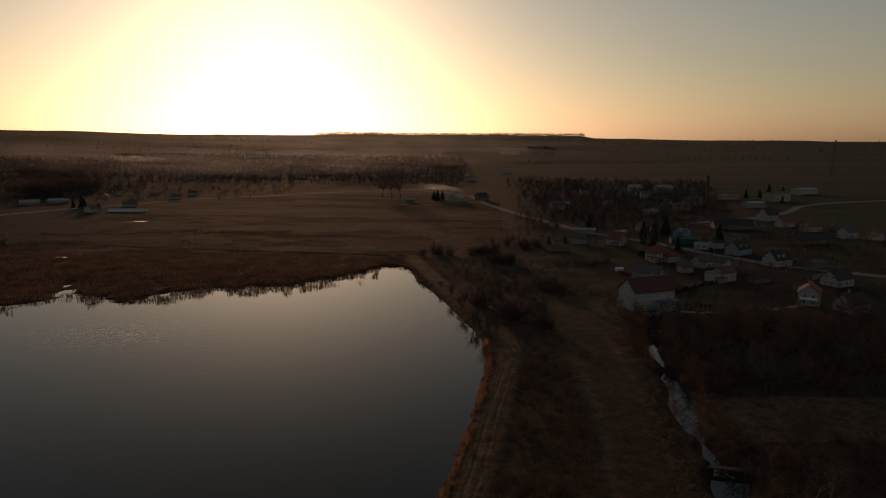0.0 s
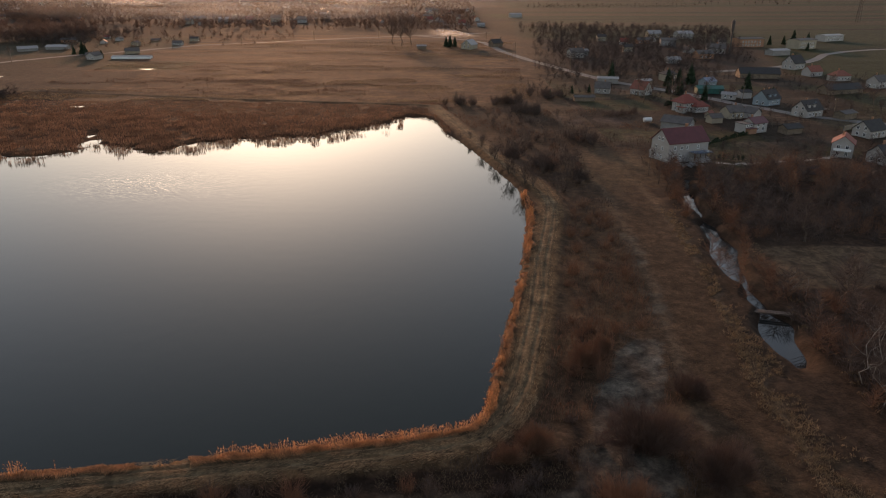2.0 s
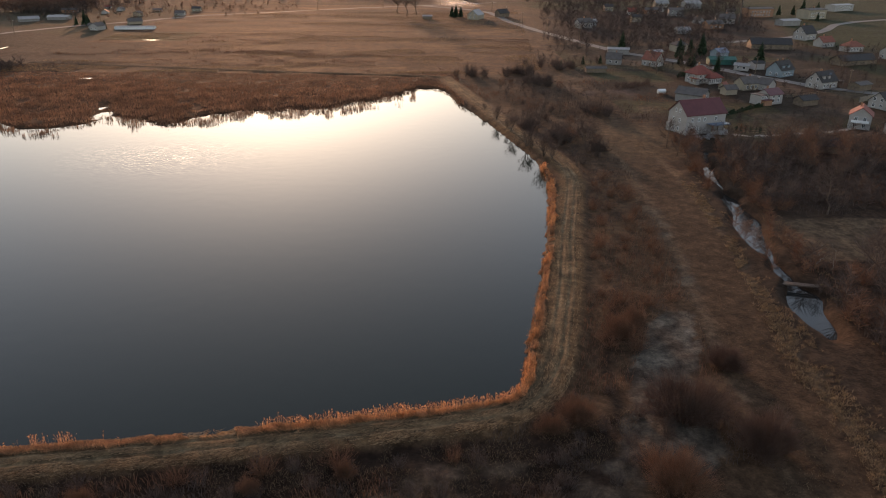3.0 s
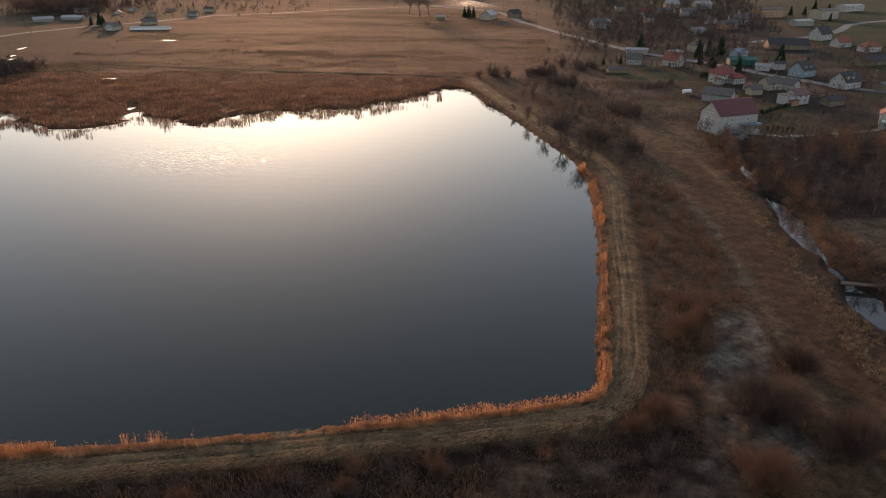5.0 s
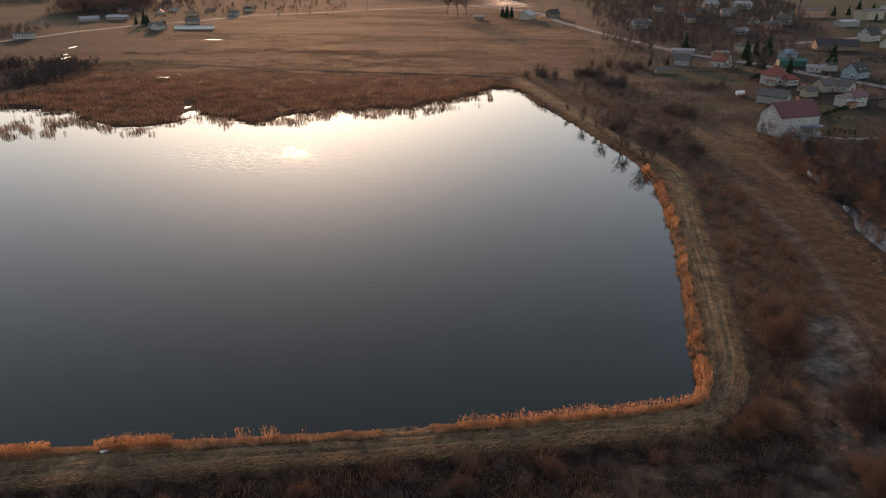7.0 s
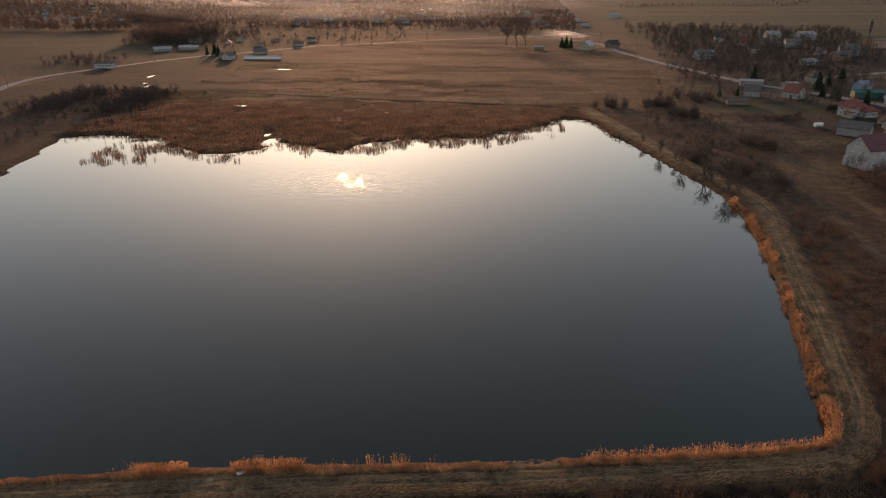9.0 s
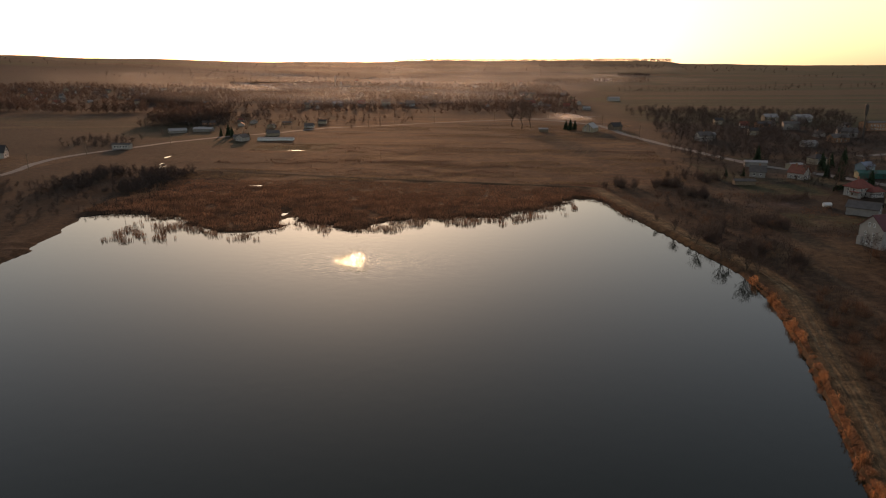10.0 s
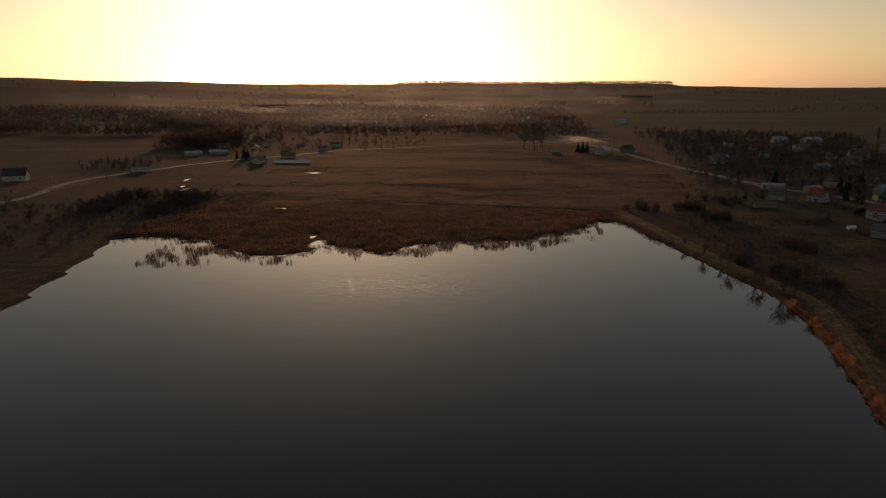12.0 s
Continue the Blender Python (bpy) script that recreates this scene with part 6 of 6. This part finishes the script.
for _ in range(1500):
    a, r = radians(rnd.uniform(-9, 12.6)), rnd.uniform(3650, 4050)
    ridge.append((r * math.sin(a), r * math.cos(a)))
for _ in range(1100):
    a, r = radians(rnd.uniform(-40, 40)), rnd.uniform(2300, 3600)
    if lattice(np.array([math.degrees(a) * 14]), np.array([r]), 120, 93)[0] > 0.2:
        ridge.append((r * math.sin(a), r * math.cos(a)))
stuff("ridge_wood", far_trees(ridge, 11, 16, 94, 9, 0.03), M_TWIG_FAR, "dark wooded ridge along the horizon", "wood")

# the wood across the stream, and the growth that overhangs its banks
def bank_wood(x, y):
    return to_stream(x, y) > 3.2 and not (118 < y < 140 and x < 118) and not (64 < x < 92 and y > 196) and x > 54.5 + 0.1 * (y - 85)


carr = scatter(330, 54, 150, 60, 208, 301, bank_wood, 2.6)
stuff("woodland", far_trees(carr, 4.0, 9.5, 302, 90, 0.0042), M_TWIG, "dense leafless brown wood across the stream", "wood")
alder = scatter(130, 54, 140, 60, 205, 303, lambda x, y: bank_wood(x, y) and (to_stream(x, y) < 9 or x > 95), 3.0) + scatter(80, 50, 84, 92, 208, 304, lambda x, y: 2.4 < to_stream(x, y) < 4.5 and x > 52.5 + 0.1 * (y - 95) and not (96 < y < 112) and not (138 < y < 158 and x < 66), 2.0)
stuff("alder_scrub", far_trees(alder, 2.5, 6.5, 305, 80, 0.005), M_OSIER, "russet leafless scrub along the stream", "scrub")

# scrub and garden trees through the village and along the dam
def garden(x, y):
    return all((x - a) ** 2 + (y - b) ** 2 > 55 for a, b in homes) and gap_to(VALLEY_ROAD)(x, y) > 5 and not (66 < x < 100 and 300 < y < 332) and lattice(np.array([x]), np.array([y]), 20, 311)[0] > -0.3


homes = [(o.location.x, o.location.y) for o in bpy.data.objects if o.parent is None and 40 < o.location.x < 330 and 200 < o.location.y < 700 and o.name.split(".")[0] in ("house", "shed", "outbuilding", "barn", "garage", "workshop", "garden_hut", "water_tank", "farm_hall", "apartment_block")]
scrub = scatter(480, 90, 260, 225, 420, 312, garden, 2.6) + scatter(80, 30, 105, 262, 400, 313, lambda x, y: garden(x, y) and (x < 26 + 0.55 * (330 - y) or (y > 330 and x > 48)), 3.0)
scrub += scatter(34, 22, 75, 170, 318, 314, lambda x, y: to_track(x, y) > 4.5 and to_lane(x, y) > 9 and x < 30 + 0.25 * (316 - y) and not (44 < x and y < 228), 2.6)
scrub += scatter(90, 40, 130, 398, 470, 315, lambda x, y: garden(x, y) and x > 75 - 0.1 * (y - 398), 4)
stuff("scrub", far_trees(scrub, 1.4, 5.0, 316, 46, 0.0065), M_TWIG_FAR, "leafless brown scrub between gardens and along the dam", "scrub")
low = scatter(260, -330, -172, 140, 345, 317, lambda x, y: not inside(np.array([x]), np.array([y]), POND)[0] and gap_to(LEFT_ROAD)(x, y) > 6 and near_line(np.array([x]), np.array([y]), POND)[0] > 3 and lattice(np.array([x]), np.array([y]), 26, 318)[0] > -0.2, 3)
stuff("scrub", far_trees(low, 1.2, 3.0, 319, 40, 0.012), M_TWIG, "dark leafless scrub on the western shore", "scrub")

# dark sedge in the wet meadow
k = 110000
x, y = rng.uniform(-200, 55, k), rng.uniform(326, 480, k)
sedge = 0.42 * np.exp(-(((x + 86) / 60) ** 2 + ((y - 388) / 30) ** 2)) + 0.6 * lattice(x * 0.22, y, 11, 21) + 0.4 * lattice(x * 0.5, y, 4.5, 25)
keep = (sedge + 0.2 * rng.normal(0, 1, k) > 0.62) & (x < 45 + 0.08 * (y - 320))
x, y = x[keep], y[keep]
stuff("sedge", [blades(x, y, ground_height(x, y) - 0.03, rng.uniform(0.25, 0.65, len(x)), np.full(len(x), 0.08), rng.uniform(0.2, 0.9, len(x)), rng)], M_OSIER, "dark russet sedge in the wet meadow", "sedge")

# short dry grass on the lane and the dam
k = 60000
x, y = rng.uniform(-60, 60, k), 50 + 160 * rng.uniform(0, 1, k) ** 1.5
keep = ((near_line(x, y, LANE) < 7.5) | (np.abs(near_line(x, y, TRACK) - 2.2) < 1.4)) & ~inside(x, y, POND) & (lattice(x, y, 2.5, 321) > -0.3)
x, y = x[keep], y[keep]
stuff("short_grass", [blades(x, y, ground_height(x, y) - 0.03, rng.uniform(0.12, 0.35, len(x)), np.full(len(x), 0.035), rng.uniform(0.3, 1.0, len(x)), rng)], M_TURF, "short dry grass on the lane and dam", "grass")

# rank dead grass on the outer slope of the dam
k = 60000
x, y = rng.uniform(-92, 24, k), rng.uniform(48, 78, k)
d = near_line(x, y, TRACK)
keep = (d > 2.0) & (d < 13) & (y < 0.15 * x + 69) & ~inside(x, y, POND) & (lattice(x, y, 1.6, 322) + 0.8 * lattice(x, y, 5, 323) > -0.35)
x, y = x[keep], y[keep]
stuff("rank_grass", [blades(x, y, ground_height(x, y) - 0.03, rng.uniform(0.12, 0.45, len(x)), np.full(len(x), 0.03), rng.uniform(0.4, 1.4, len(x)), rng)], M_TURF, "rank dead brown grass on the dam's outer slope", "grass")

# low brown growth under and between the bushes
rng = np.random.default_rng(15)
k = 200000
x, y = rng.uniform(-90, 132, k), 46 + 270 * rng.uniform(0, 1, k) ** 1.7
d_track, d_lane, d_stream = near_line(x, y, TRACK), near_line(x, y, LANE), near_line(x, y, STREAM)
dry = ~inside(x, y, POND) & (d_track > 3.4) & (d_stream > 3.2)
tuft = lattice(x, y, 9, 101) + 0.8 * lattice(x, y, 3, 102)
silt = inside(x, y, MUD)
zone_a = (x < 42) & (y > 62) & (y < 185) & (d_lane > 7) & ~silt & (tuft > -0.2)
zone_b = (y < 0.15 * x + 66) & (x < 14) & (tuft > -0.1)
zone_c = (y >= 165) & ((x < 34 + 0.22 * (315 - y)) & (tuft > 0.05) | (x < 88) & (y > 225) & (tuft > -0.1)) & ~((x > 45) & (y < 228))
zone_d = (x > 56 + 0.09 * (y - 90)) & (y < 205) & ~((y > 118) & (y < 142) & (x < 122)) & (tuft > -0.5) & (d_stream > 4)
keep = dry & (zone_a | zone_b | zone_c | zone_d) & ((x > -12) | (y < 70))
x, y, tuft = x[keep], y[keep], tuft[keep]
tall = np.clip(0.7 + 0.5 * tuft, 0.25, 1.6) * rng.uniform(0.6, 1.2, len(x))
z = ground_height(x, y)
russet = lattice(x, y, 16, 103) > 0.1
for mask, mat, lab in ((russet, M_OSIER, "low russet undergrowth of dead stems"), (~russet, M_TWIG, "low dark brown undergrowth of bare stems")):
    stuff("undergrowth", [blades(x[mask], y[mask], z[mask], tall[mask], np.full(mask.sum(), 0.035), rng.uniform(0.1, 0.6, mask.sum()), rng)], mat, lab, "undergrowth")

# dry meadow grass that catches the low light
k = 110000
x, y = rng.uniform(-200, 70, k), 322 + 300 * rng.uniform(0, 1, k) ** 1.5
keep = (lattice(x * 0.4, y, 9, 111) > -0.15) & (lattice(x * 0.35, y, 21, 21) < 0.12 + 0.2 * rng.uniform(-1, 1, len(x))) & (x < 45 + 0.08 * (y - 320)) & (near_line(x, y, TRACK) > 3)
x, y = x[keep], y[keep]
stuff("meadow_grass", [blades(x, y, ground_height(x, y), rng.uniform(0.25, 0.6, len(x)), np.full(len(x), 0.075), rng.uniform(0.3, 1.1, len(x)), rng)], M_TUSSOCK, "dry bleached grass of the wet meadow", "grass")


# ---- chimney smoke, and bodies that imitate haze ----
def smoke_haze_material(name, dense, grain=0.035):
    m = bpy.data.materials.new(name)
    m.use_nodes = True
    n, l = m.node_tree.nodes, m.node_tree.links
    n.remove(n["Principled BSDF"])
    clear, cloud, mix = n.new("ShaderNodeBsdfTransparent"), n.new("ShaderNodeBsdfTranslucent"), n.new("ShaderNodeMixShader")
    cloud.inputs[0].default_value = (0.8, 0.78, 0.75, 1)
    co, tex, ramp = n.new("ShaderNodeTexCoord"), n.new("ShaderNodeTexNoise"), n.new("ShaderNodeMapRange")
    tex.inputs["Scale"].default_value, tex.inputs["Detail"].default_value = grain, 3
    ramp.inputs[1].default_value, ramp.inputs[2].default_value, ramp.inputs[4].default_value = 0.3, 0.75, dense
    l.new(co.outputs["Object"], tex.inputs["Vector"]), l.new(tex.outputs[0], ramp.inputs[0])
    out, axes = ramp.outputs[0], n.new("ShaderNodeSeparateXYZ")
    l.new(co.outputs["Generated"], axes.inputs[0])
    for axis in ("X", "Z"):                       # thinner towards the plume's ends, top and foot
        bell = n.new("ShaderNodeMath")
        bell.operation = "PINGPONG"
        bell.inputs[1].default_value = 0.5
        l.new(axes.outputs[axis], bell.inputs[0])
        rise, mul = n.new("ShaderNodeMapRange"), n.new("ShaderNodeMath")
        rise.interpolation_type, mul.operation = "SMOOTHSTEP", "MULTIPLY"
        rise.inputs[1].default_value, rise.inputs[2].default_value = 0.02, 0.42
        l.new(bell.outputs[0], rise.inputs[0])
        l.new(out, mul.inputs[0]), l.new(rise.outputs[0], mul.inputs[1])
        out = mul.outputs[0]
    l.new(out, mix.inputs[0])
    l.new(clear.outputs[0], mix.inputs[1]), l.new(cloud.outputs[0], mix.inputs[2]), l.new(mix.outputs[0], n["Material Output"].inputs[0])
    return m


M_SMOKE = smoke_haze_material("thin_smoke", 0.5)
# Fainter mix for the added haze bodies over town and valley.
M_VEIL = smoke_haze_material("haze_veil", 0.17, 0.008)


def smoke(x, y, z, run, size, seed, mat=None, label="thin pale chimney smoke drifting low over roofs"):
    """A low drifting plume or haze bank: one long, billowing body that widens along its way."""
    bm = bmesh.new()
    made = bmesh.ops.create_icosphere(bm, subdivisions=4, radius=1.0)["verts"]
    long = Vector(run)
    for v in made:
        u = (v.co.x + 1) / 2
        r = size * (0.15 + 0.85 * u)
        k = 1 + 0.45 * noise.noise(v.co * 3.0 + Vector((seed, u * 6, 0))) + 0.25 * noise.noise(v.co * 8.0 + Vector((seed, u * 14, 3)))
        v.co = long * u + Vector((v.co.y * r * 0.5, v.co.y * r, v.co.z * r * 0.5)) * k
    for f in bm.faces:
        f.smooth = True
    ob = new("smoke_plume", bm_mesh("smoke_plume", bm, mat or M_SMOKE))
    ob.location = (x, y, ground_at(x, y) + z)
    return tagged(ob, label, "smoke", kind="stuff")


smoke(44, 588, 7, (-52, 22, 3), 9, 1)
smoke(-290, 900, 14, (-150, 40, 10), 16, 2)
# Wide see-through bodies enlarge the town's smoke to imitate distant haze and glare.
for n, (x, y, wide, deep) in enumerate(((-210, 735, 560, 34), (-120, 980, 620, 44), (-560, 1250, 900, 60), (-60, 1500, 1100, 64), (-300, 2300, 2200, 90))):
    smoke(x + wide / 2, y, 16, (-wide, 30, 6), deep, 5 + n, M_VEIL, "thin see-through body imitating evening haze and smoke over the town")
